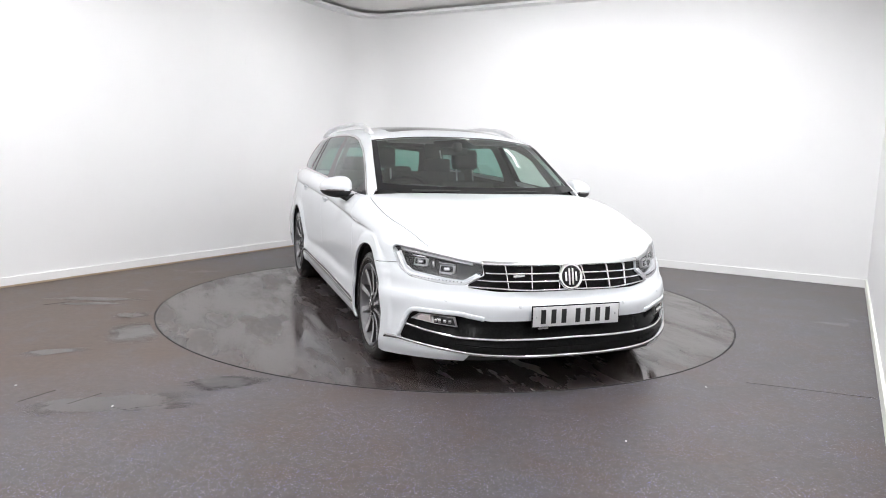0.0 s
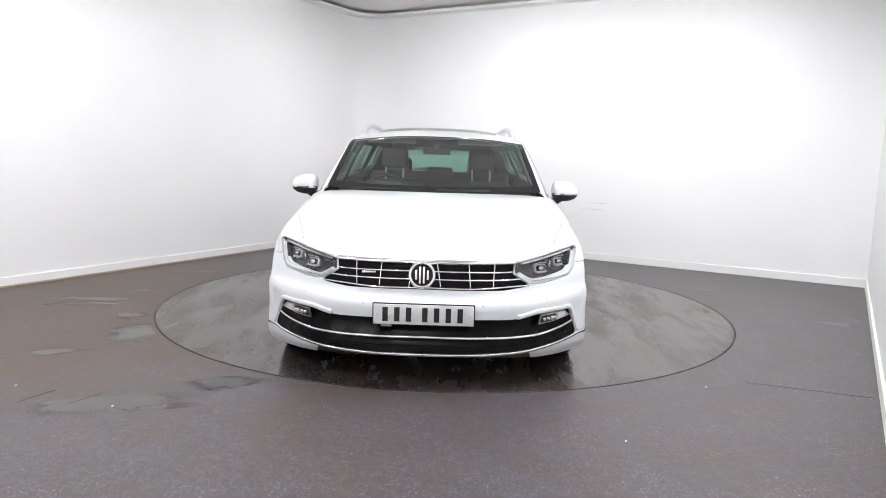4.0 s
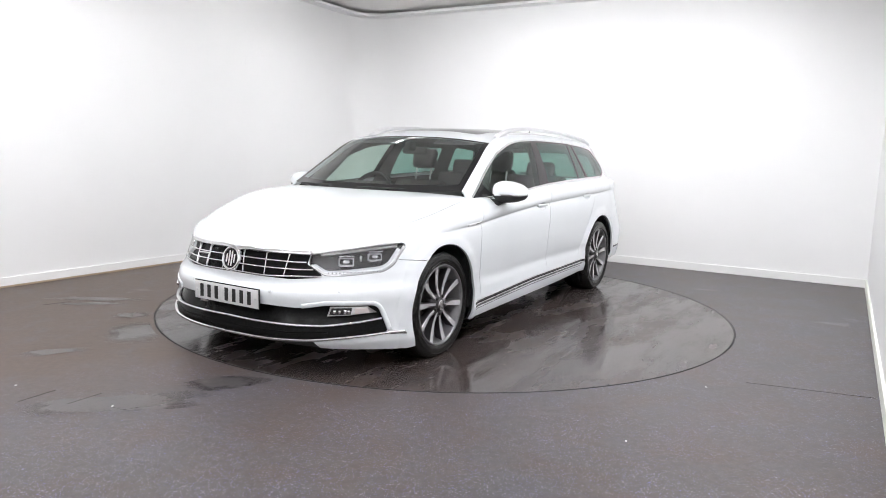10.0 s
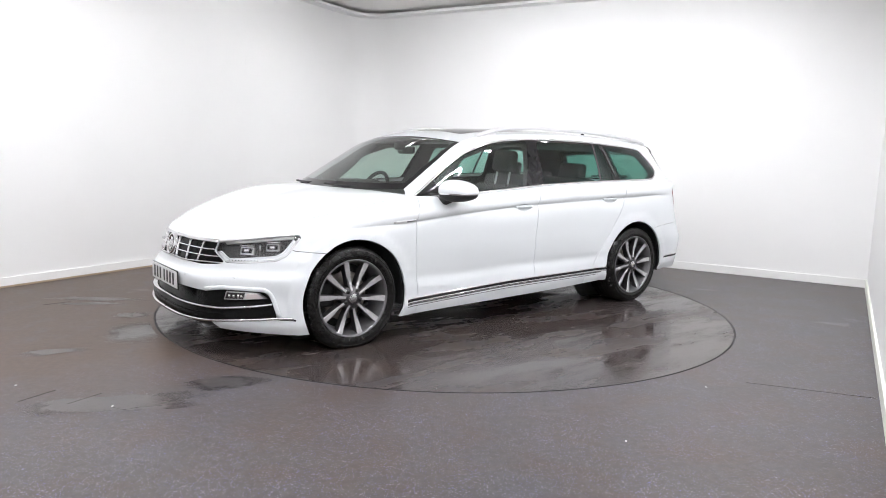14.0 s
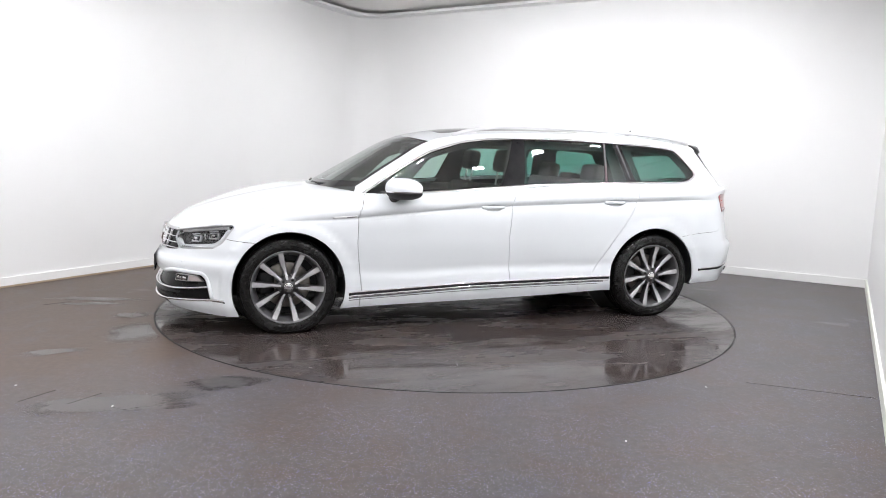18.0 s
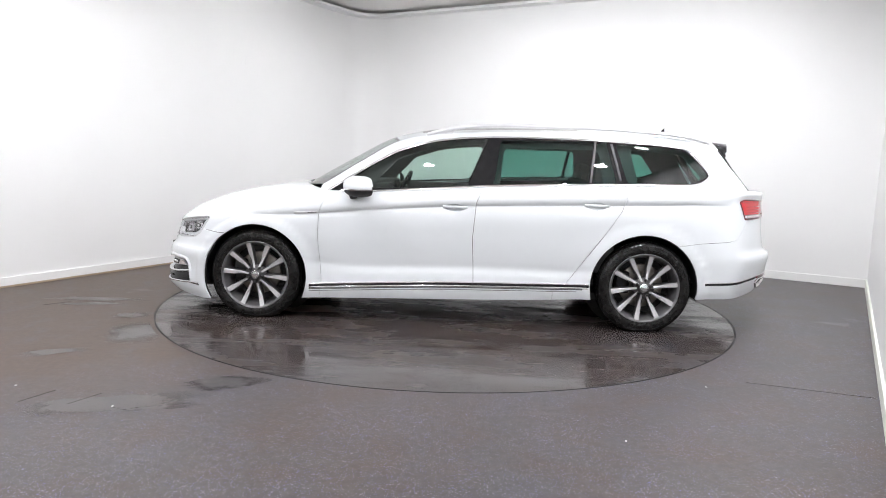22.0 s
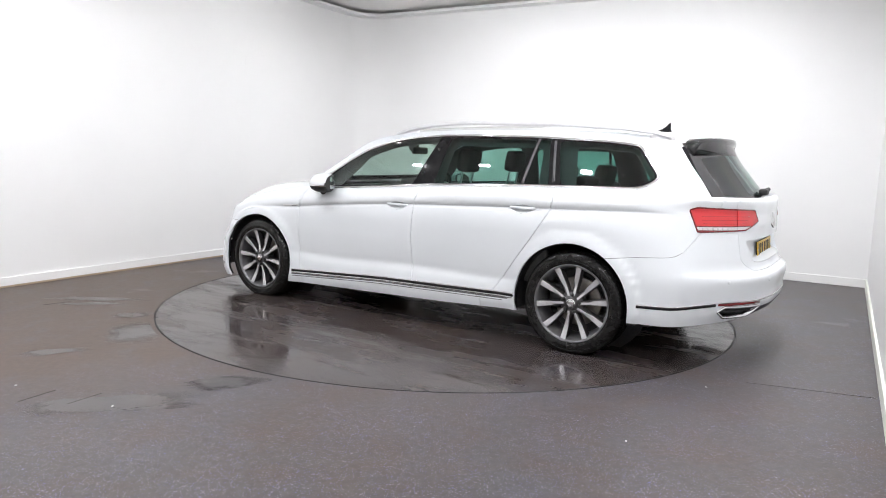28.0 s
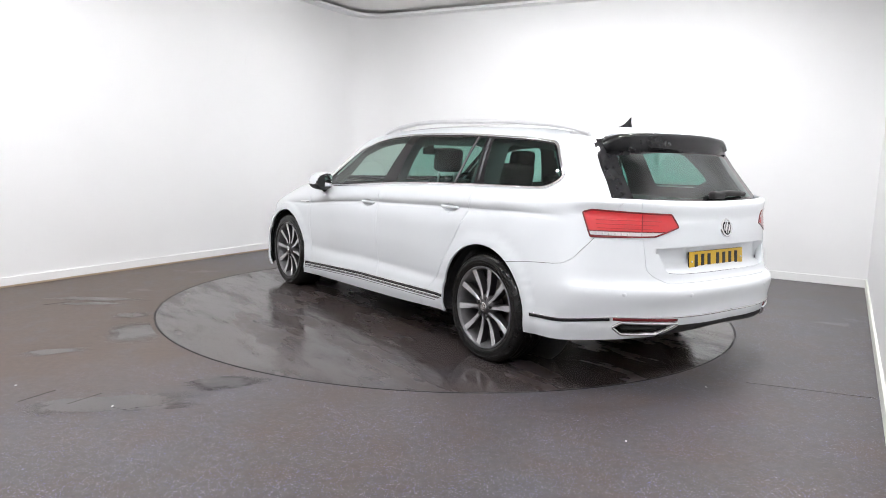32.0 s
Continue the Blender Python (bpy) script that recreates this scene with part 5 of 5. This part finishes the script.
def build_tail(body, low, tail, pipe):
    split_line = lambda p: rear_chart(p)[:, 0] - 0.692
    split(low, split_line)
    white = lambda p: p[:, 2] - 0.850
    split(low, white)
    bottom = lambda p: p[:, 2] - 0.826
    split(low, bottom)
    low.normal_update()
    for side in (1, -1):
        lamp = new("tail_light")
        lamp.parent = body
        lamp["label"] = "red tail light with clear lower strip"
        flip = (lambda b: b) if side > 0 else mirrored
        inv = lambda f: (lambda p: -f(p) - 1e-9)
        for name, half in (("outer_lens", inv(split_line)), ("inner_lens", split_line)):
            red = surface_faces(low, [tail, half, inv(white)])
            part(name, fold(flip(lift_out(red, False, 0.003)), 0.003), M_RED, lamp, "red lens")
            part("clear_strip", fold(flip(lift_out(surface_faces(low, [tail, half, white, inv(bottom)]), False, 0.003)), 0.003), M_WHITELENS, lamp, "clear reversing strip")
            part("lower_rim", fold(flip(lift_out(surface_faces(low, [tail, half, bottom]), False, 0.003)), 0.001), M_REDDARK, lamp)
        part("lamp_back", flip(lift_out(surface_faces(low, [tail]), False, -0.004)), M_REDDARK, lamp)
        for path in ([(0.99, 0.906), (0.78, 0.908), (0.56, 0.904)], [(0.99, 0.886), (0.78, 0.887), (0.58, 0.884)], [(0.98, 0.866), (0.62, 0.865)]):
            part("light_guide", flip(moulding(path, rear_chart, REAR_ZONE, 0.0045, 0.0036)), M_RED2, lamp)
        loop = [on_body(rear_chart, u, z, REAR_ZONE) for u, z in [tuple(v) for v in dense(TAILLAMP + TAILLAMP[:1], 0.02)[:-1]]]
        part("lamp_edge", flip(sweep([a for a, b in loop], [b for a, b in loop], 0.009, 0.0045, 0.006, closed=True)), M_REDDARK, lamp, "dark red edge")
        for k in range(6):
            p, n = on_body(rear_chart, 0.985 - 0.04 * k, 0.838, REAR_ZONE)
            bm = block((0.010, 0.010, 0.012), p + n * 0.003, 0.003)
            part("reflector_cell", flip(bm), M_WHITELENS, lamp)
        # exhaust finisher
        fin = new("exhaust_trim")
        fin.parent = body
        part("opening", flip(lift_out(surface_faces(low, [pipe]), False, -0.03)), M_BLACK, fin, "black tailpipe opening")
        loop = [on_body(rear_chart, u, z, REAR_ZONE) for u, z in [tuple(v) for v in dense(EXHAUST + EXHAUST[:1], 0.02)[:-1]]]
        part("finisher", flip(sweep([a for a, b in loop], [b for a, b in loop], 0.014, 0.010, 0.02, closed=True)), M_CHROME, fin, "chrome tailpipe surround")
        part("louvre", flip(moulding([(0.80, 0.352), (0.50, 0.352)], rear_chart, REAR_ZONE, 0.012, -0.012, 0.02)), M_DARK, fin)
        part("rear_reflector", flip(moulding([(0.86, 0.402), (0.62, 0.401), (0.42, 0.398)], rear_chart, REAR_ZONE, 0.016, 0.004)), M_REDDARK, body, "dark red reflector strip")
    both_halves("rear_chrome_strip", moulding([(-0.03, 0.418), (0.42, 0.415), (0.62, 0.4165), (0.86, 0.414), (1.05, 0.398), (1.20, 0.384), (1.385, 0.3725)], rear_chart, REAR_ZONE, 0.010, 0.005, passes=8), M_CHROME, body, "chrome strip along the rear bumper")
    twins("rear_dark_strip", moulding([(0.88, 0.398), (1.05, 0.386), (1.20, 0.373), (1.385, 0.3615)], rear_chart, REAR_ZONE, 0.015, 0.003), M_BLACK, body)
    plate(body, (-2.381, 0, 0.684), -90, M_PLATE_Y, 5)
    part("plate_lamp", block((0.02, 0.20, 0.018), (-2.400, -0.03, 0.624), 0.004), M_DARK, body)
    emblem = new("emblem")
    emblem.parent = body
    p, n = on_body(rear_chart, 0.0, 0.862, REAR_ZONE)
    emblem.matrix_basis = Matrix.Translation(p) @ pose(0, 0, 0, 0, 0, 90) @ pose(0, 0, 0, 12, 0, 0)
    part("ring", lathe([(0.040, 0.0), (0.041, 0.008), (0.047, 0.009), (0.052, 0.005), (0.053, -0.008)], 40), M_CHROME, emblem, "plain chrome ring")
    part("disc", disc(0.042, -0.01, 0.004, 32), M_BLACK, emblem)
    for x, tall in ((-0.022, 0.036), (-0.0075, 0.064), (0.0075, 0.064), (0.022, 0.036)):
        part("plain_shape", block((0.008, 0.005, tall), (x, 0.005, 0), 0.0015), M_CHROME, emblem)
    # spoiler over the rear window
    sp = bmesh.new()
    rows = []
    for k in range(25):
        q = -1 + k / 12
        a = abs(q)
        y = q * 0.562
        drop = 0.030 * a ** 2.4 + 0.035 * max(0.0, (a - 0.86) / 0.14) ** 1.5
        tipx = -2.115 + 0.075 * a ** 2.6
        rootx = -1.985 + 0.015 * a ** 2
        zt = 1.372 - drop
        rows.append([sp.verts.new(v) for v in ((rootx, y, zt + 0.001), (0.5 * (rootx + tipx), y, zt + 0.000), (tipx, y, zt - 0.004), (tipx - 0.002, y, zt - 0.024 + 0.008 * a ** 6), (tipx + 0.012, y, zt - 0.046 + 0.022 * a ** 6), (rootx - 0.162 + 0.092 * a * a, y, zt - 0.110 + 0.060 * a ** 6), (rootx, y, zt - 0.07 + 0.03 * a ** 6))])
    for a, b in zip(rows, rows[1:]):
        for k in range(7):
            sp.faces.new((a[k], a[(k + 1) % 7], b[(k + 1) % 7], b[k]))
    sp.faces.new(rows[0])
    sp.faces.new(rows[-1][::-1])
    bmesh.ops.recalc_face_normals(sp, faces=sp.faces)
    spoiler = part("spoiler", sp, M_BLACK, body, "gloss black roof spoiler")
    part("brake_light", block((0.006, 0.22, 0.012), (-2.098, 0, 1.338), 0.002), M_REDDARK, spoiler)
    # wiper
    wiper = new("rear_wiper")
    wiper.parent = body
    part("pivot", block((0.05, 0.10, 0.042), (-2.352, 0.0, 1.036), 0.016, segments=3), M_DARK, wiper)
    part("arm", tube([(-2.362, 0.03, 1.044), (-2.362, -0.10, 1.052), (-2.345, -0.22, 1.046), (-2.332, -0.30, 1.040)], 0.013, 8), M_DARK, wiper)
    part("blade", tube([(-2.348, -0.04, 1.034), (-2.335, -0.18, 1.036), (-2.300, -0.36, 1.034)], 0.008, 8), M_DARK, wiper)
    for u, z in ((0.80, 0.535), (0.33, 0.53)):
        p, n = on_body(rear_chart, u, z, REAR_ZONE)
        bm = disc(0.011, -0.002, 0.0007, 20)
        bmesh.ops.transform(bm, matrix=Matrix.Translation(p) @ n.to_track_quat("Y", "Z").to_matrix().to_4x4(), verts=bm.verts)
        twins("parking_sensor", bm, M_PAINT, body)
    # roof aerial
    fin = bmesh.new()
    rows = []
    for x, z, h in ((-1.60, 1.410, 0.004), (-1.64, 1.419, 0.014), (-1.675, 1.431, 0.018), (-1.702, 1.452, 0.010), (-1.722, 1.474, 0.004), (-1.730, 1.475, 0.003), (-1.728, 1.452, 0.008), (-1.732, 1.430, 0.014), (-1.742, 1.405, 0.018)):
        rows.append([fin.verts.new((x, -h, 1.400)), fin.verts.new((x, -h * 0.35, z)), fin.verts.new((x, h * 0.35, z)), fin.verts.new((x, h, 1.400))])
    for a, b in zip(rows, rows[1:]):
        for k in range(3):
            fin.faces.new((a[k], a[k + 1], b[k + 1], b[k]))
    fin.faces.new(rows[0])
    fin.faces.new(rows[-1])
    bmesh.ops.recalc_face_normals(fin, faces=fin.faces)
    part("aerial", fin, M_BLACK, body, "black shark-fin aerial", smooth=False)


def build_flanks(body):
    top_line = ((-1.045, -0.5, 0.05, 0.5, 0.962), (0.332, 0.322, 0.312, 0.290, 0.266))
    for drop, name, w, mat, proud, end in ((0.0, "side_chrome", 0.012, M_CHROME, 0.006, -1.045), (0.0128, "side_strip", 0.013, M_BLACK, 0.003, -1.045),
                                           (0.0255, "lower_chrome_line", 0.011, M_CHROME, 0.004, -1.04), (0.0365, "skirt_line", 0.008, M_PILLAR, 0.0015, -1.0), (0.052, "skirt_line", 0.004, M_PILLAR, 0.001, -0.96)):
        pts = [(x, float(np.interp(x, *top_line)) - drop) for x in np.linspace(0.952, end, 14)]
        twins(name, moulding(pts, side_chart, SIDE_ZONE, w, proud), mat, body)
    for x, z in HANDLES:
        p, n = on_body(side_chart, x, z, SIDE_ZONE)
        for s in (1, -1):
            flip = (lambda q: q) if s > 0 else mirrored
            grip = part("door_handle", flip(block((0.172, 0.014, 0.018), (p.x, p.y + 0.004, p.z + 0.006), 0.0062, segments=3)), M_PAINT, body, "white door handle")
            bowl = bmesh.new()
            rings = []
            for r in (1.03, 1.0, 0.92, 0.78, 0.55, 0.25):
                ring = []
                for k in range(32):
                    t = 2 * math.pi * k / 32
                    q, m = on_body(side_chart, x + CUP[0] * r * math.cos(t), z + CUP[1] * r * math.sin(t), SIDE_ZONE)
                    ring.append(bowl.verts.new(q - Vector((0, 0.0015 + 0.024 * max(0.0, 1 - r * r) ** 0.7, 0))))
                rings.append(ring)
            for r0, r1 in zip(rings, rings[1:]):
                for k in range(32):
                    bowl.faces.new((r0[k], r0[(k + 1) % 32], r1[(k + 1) % 32], r1[k]))
            bowl.faces.new(rings[-1])
            bmesh.ops.recalc_face_normals(bowl, faces=bowl.faces)
            part("handle_cup", flip(bowl), M_PAINT, grip)
            for dx in (-0.082, 0.082):
                part("handle_foot", flip(block((0.016, 0.020, 0.015), (p.x + dx, p.y - 0.002, p.z + 0.006), 0.005)), M_PAINT, grip)
    twins("wing_badge", moulding([(1.062, 0.7745), (0.97, 0.780), (0.895, 0.785)], side_chart, SIDE_ZONE, 0.015, 0.004), M_RAIL, body, "plain silver blade badge")
    twins("badge_inlay", moulding([(0.965, 0.780), (0.900, 0.785)], side_chart, SIDE_ZONE, 0.006, 0.0046), M_PILLAR, body)
    # wheel-arch lips and liners
    for hub, r in ((FRONT_HUB, 0.372), (REAR_HUB, 0.376)):
        bm = bmesh.new()
        rings = []
        for k in range(33):
            a = radians(-12 + 204 * k / 32)
            rings.append([bm.verts.new((hub[0] + (r + 0.002) * math.cos(a), y, max(0.17, hub[1] + (r + 0.002) * math.sin(a)))) for y in (0.875, 0.60, 0.45)])
        for a, b in zip(rings, rings[1:]):
            for k in range(2):
                bm.faces.new((a[k], a[k + 1], b[k + 1], b[k]))
        twins("arch_liner", bm, M_DARK, body, "black wheel-arch liner")
        bm = bmesh.new()
        bmesh.ops.create_cone(bm, cap_ends=True, segments=40, radius1=r + 0.01, radius2=r + 0.01, depth=0.03, matrix=Matrix.Translation((hub[0], 0.52, hub[1])) @ Matrix.Rotation(radians(90), 4, "X"))
        twins("inner_wing", bm, M_DARK, body)
    part("underbody", block((3.7, 1.50, 0.05), (0.05, 0, 0.225), 0.02), M_DARK, body, "black underbody")
    # door mirrors
    for s in (1, -1):
        mirror = new("door_mirror")
        mirror.parent = body
        flip = (lambda b: b) if s > 0 else mirrored
        bm = bmesh.new()
        bmesh.ops.create_uvsphere(bm, u_segments=36, v_segments=24, radius=1)
        for v in bm.verts:
            x, y, z = v.co
            e = lambda q, p: math.copysign(abs(q) ** p, q)
            x, y, z = e(x, 0.8), e(y, 0.75), e(z, 0.8)
            taper = 1 - 0.12 * y - 0.10 * max(0.0, y)
            x = x * 0.115 if x > 0 else max(x * 0.115, -0.075)
            v.co = (0.585 + x - 0.035 * y, 0.948 + 0.100 * y, 0.974 + z * 0.072 * taper - 0.006 * y)
        split(bm, lambda p: p[:, 2] - 0.952)
        split(bm, lambda p: p[:, 2] - 0.962)
        bm.normal_update()
        f_all = list(bm.faces)
        rear = [f for f in f_all if f.normal.x < -0.75]
        part("rear_housing", flip(lift_out(rear, False)), M_DARK, mirror, "black housing round the mirror glass")
        f_all = [f for f in f_all if f.normal.x >= -0.75]
        for name, lo, hi, mat, words in (("cap", 0.962, 9, M_PAINT, "white mirror cap"), ("indicator", 0.952, 0.962, M_CHROME, "chrome indicator strip"), ("lower_shell", -9, 0.952, M_DARK, "black lower mirror shell")):
            part(name, flip(lift_out([f for f in f_all if lo <= f.calc_center_median().z < hi], False)), mat, mirror, words)
        part("mirror_glass", flip(block((0.004, 0.130, 0.090), (0.513, 0.943, 0.978), 0.0015, (0, 0, 14))), M_CHROME, mirror, "mirror glass")
        part("stalk", flip(tube([(0.66, 0.83, 0.905), (0.645, 0.87, 0.900), (0.62, 0.915, 0.925)], 0.026, 12)), M_DARK, mirror)
    # roof rails
    xs = np.linspace(0.15, -1.90, 44)
    zz = np.interp(-xs, [-0.15, -0.06, 0.04, 0.2, 0.47, 1.2, 1.6, 1.80, 1.90], [1.357, 1.385, 1.408, 1.430, 1.444, 1.434, 1.410, 1.386, 1.358])
    yy = np.interp(-xs, [-0.1, 0.4, 1.2, 1.9], [0.592, 0.580, 0.572, 0.560])
    bm = bmesh.new()
    rings = []
    for i, (x, y, z) in enumerate(zip(xs, yy, zz)):
        w = 0.020
        rings.append([bm.verts.new((x, y + a, z + b)) for a, b in ((w, -0.014), (w * 1.05, 0.0), (w * 0.6, 0.013), (-w * 0.6, 0.013), (-w, 0.0), (-w, -0.014))])
    for a, b in zip(rings, rings[1:]):
        for k in range(6):
            bm.faces.new((a[k], a[(k + 1) % 6], b[(k + 1) % 6], b[k]))
    bm.faces.new(rings[0])
    bm.faces.new(rings[-1][::-1])
    twins("roof_rail", bm, M_RAIL, body, "silver roof rail")
    for x in (0.03, -1.84):
        z = float(np.interp(-x, -xs, zz))
        y = float(np.interp(-x, -xs, yy))
        twins("rail_foot", block((0.16, 0.024, 0.05), (x, y, z - 0.030), 0.01), M_RAIL, body)
    for y0, y1 in ((0.56, 0.02), (0.02, -0.54)):
        part("front_wiper", tube([(1.02 - 0.2 * abs(y0) ** 2, y0, 0.976), (1.075, 0.5 * (y0 + y1), 0.978), (1.09 - 0.2 * abs(y1) ** 2, y1, 0.978)], 0.008, 8), M_DARK, body)


def seat(parent, x, y, wide=0.50):
    s = new("seat")
    s.parent = parent
    part("cushion", block((0.52, wide, 0.16), (x + 0.22, y, 0.52), 0.06, segments=3), M_CLOTH, s)
    part("backrest", block((0.15, wide, 0.48), (x - 0.14, y, 0.755), 0.06, (0, -14, 0), segments=3), M_CLOTH, s)
    part("headrest", block((0.10, 0.225, 0.175), (x - 0.240, y, 1.175), 0.045, (0, -10, 0), segments=3), M_CLOTH, s)
    for d in (-0.075, 0.075):
        part("headrest_post", tube([(x - 0.205, y + d, 0.97), (x - 0.235, y + d, 1.12)], 0.008, 8), M_RAIL, s, "chrome headrest post")


def build_interior(root):
    cabin = new("cabin")
    cabin.parent = root
    cabin.location = (0, Y_OFF, 0)
    for y in (0.372, -0.372):
        seat(cabin, -0.12, y)
    for y in (0.40, 0.0, -0.40):
        part("rear_headrest", block((0.10, 0.26, 0.17), (-1.14, y, 1.085 if y else 1.005), 0.04, (0, -12, 0), segments=3), M_CLOTH, cabin)
    part("rear_backrest", block((0.14, 1.34, 0.52), (-1.06, 0, 0.79), 0.05, (0, -16, 0), segments=3), M_CLOTH, cabin)
    part("rear_cushion", block((0.50, 1.34, 0.16), (-0.78, 0, 0.52), 0.05, segments=3), M_CLOTH, cabin)
    part("dashboard", block((0.52, 1.44, 0.22), (0.72, 0, 0.83), 0.08, (0, 8, 0), segments=4), M_TRIMGREY, cabin, "dark dashboard")
    part("instrument_hood", block((0.24, 0.36, 0.08), (0.58, -0.36, 0.955), 0.035, segments=3), M_TRIMGREY, cabin)
    part("load_cover", block((0.85, 1.26, 0.03), (-1.62, 0, 0.955), 0.01), M_TRIMGREY, cabin)
    part("floor_pan", block((3.1, 1.46, 0.06), (-0.65, 0, 0.32), 0.01), M_DARK, cabin)
    part("boot_wall", block((0.05, 1.3, 0.5), (-2.10, 0, 0.72), 0.01), M_DARK, cabin)
    part("bulkhead", block((0.05, 1.5, 0.5), (0.98, 0, 0.60), 0.01), M_DARK, cabin)
    twins("door_card", block((1.95, 0.05, 0.55), (-0.25, 0.79, 0.68), 0.02), M_TRIMGREY, cabin)
    shell = grid_mesh(HOUSE[25:, 34:108])
    lining = lift_out(list(shell.faces), True)
    for v in lining.verts:
        v.co.z -= 0.030
    part("headlining", lining, M_LINING, cabin, "pale grey headlining")
    wheel = new("steering_wheel")
    wheel.parent = cabin
    wheel.matrix_basis = pose(0.43, -0.372, 0.885, 0, 64, 0)
    ring = [(0.185 * math.cos(2 * math.pi * k / 36), 0.185 * math.sin(2 * math.pi * k / 36), 0) for k in range(37)]
    part("wheel_rim", tube(ring, 0.016, 8), M_BLACK, wheel)
    part("wheel_boss", block((0.13, 0.15, 0.05), (0, 0, -0.01), 0.02), M_DARK, wheel)
    for a in (0, 90, -90):
        part("wheel_spoke", block((0.12, 0.03, 0.02), (0.11 * math.cos(radians(a)), 0.11 * math.sin(radians(a)), -0.005), 0.006, (0, 0, a)), M_DARK, wheel)
    part("rear_view_mirror", block((0.025, 0.21, 0.058), (0.36, 0, 1.240), 0.012), M_DARK, cabin, "dark rear-view mirror")
    part("mirror_stem", block((0.08, 0.06, 0.07), (0.42, 0, 1.272), 0.02), M_DARK, cabin)
    twins("sun_visor", block((0.16, 0.36, 0.015), (0.27, 0.34, 1.315), 0.006, (0, 14, 0)), M_LINING, cabin)


def build_car():
    root = tagged(new("car"), "white estate car with dark grey alloy wheels on the turntable", "car")
    build_body(root)
    for hub, a, b in ((FRONT_HUB, 30.5, 20), (REAR_HUB, 8, 4)):
        build_wheel(root, hub[0], hub[1], 1, a)
        build_wheel(root, hub[0], hub[1], -1, b)
    build_interior(root)
    return root


car = build_car()
HEADING = (-69.41, -79.87, -90.27, -100.62, -110.91, -121.17, -131.39, -141.58, -151.75, -161.90, -172.05, -182.19, -192.34, -202.51, -212.69, -222.89, -233.13)


def motions():
    """The deck turns steadily and carries the car."""
    rows = [(2.0 * i, pose(0, 0, 0, 0, 0, HEADING[i])) for i in range(len(HEADING))]
    for thing in (turntable, car):
        walk(thing, rows)


motions()
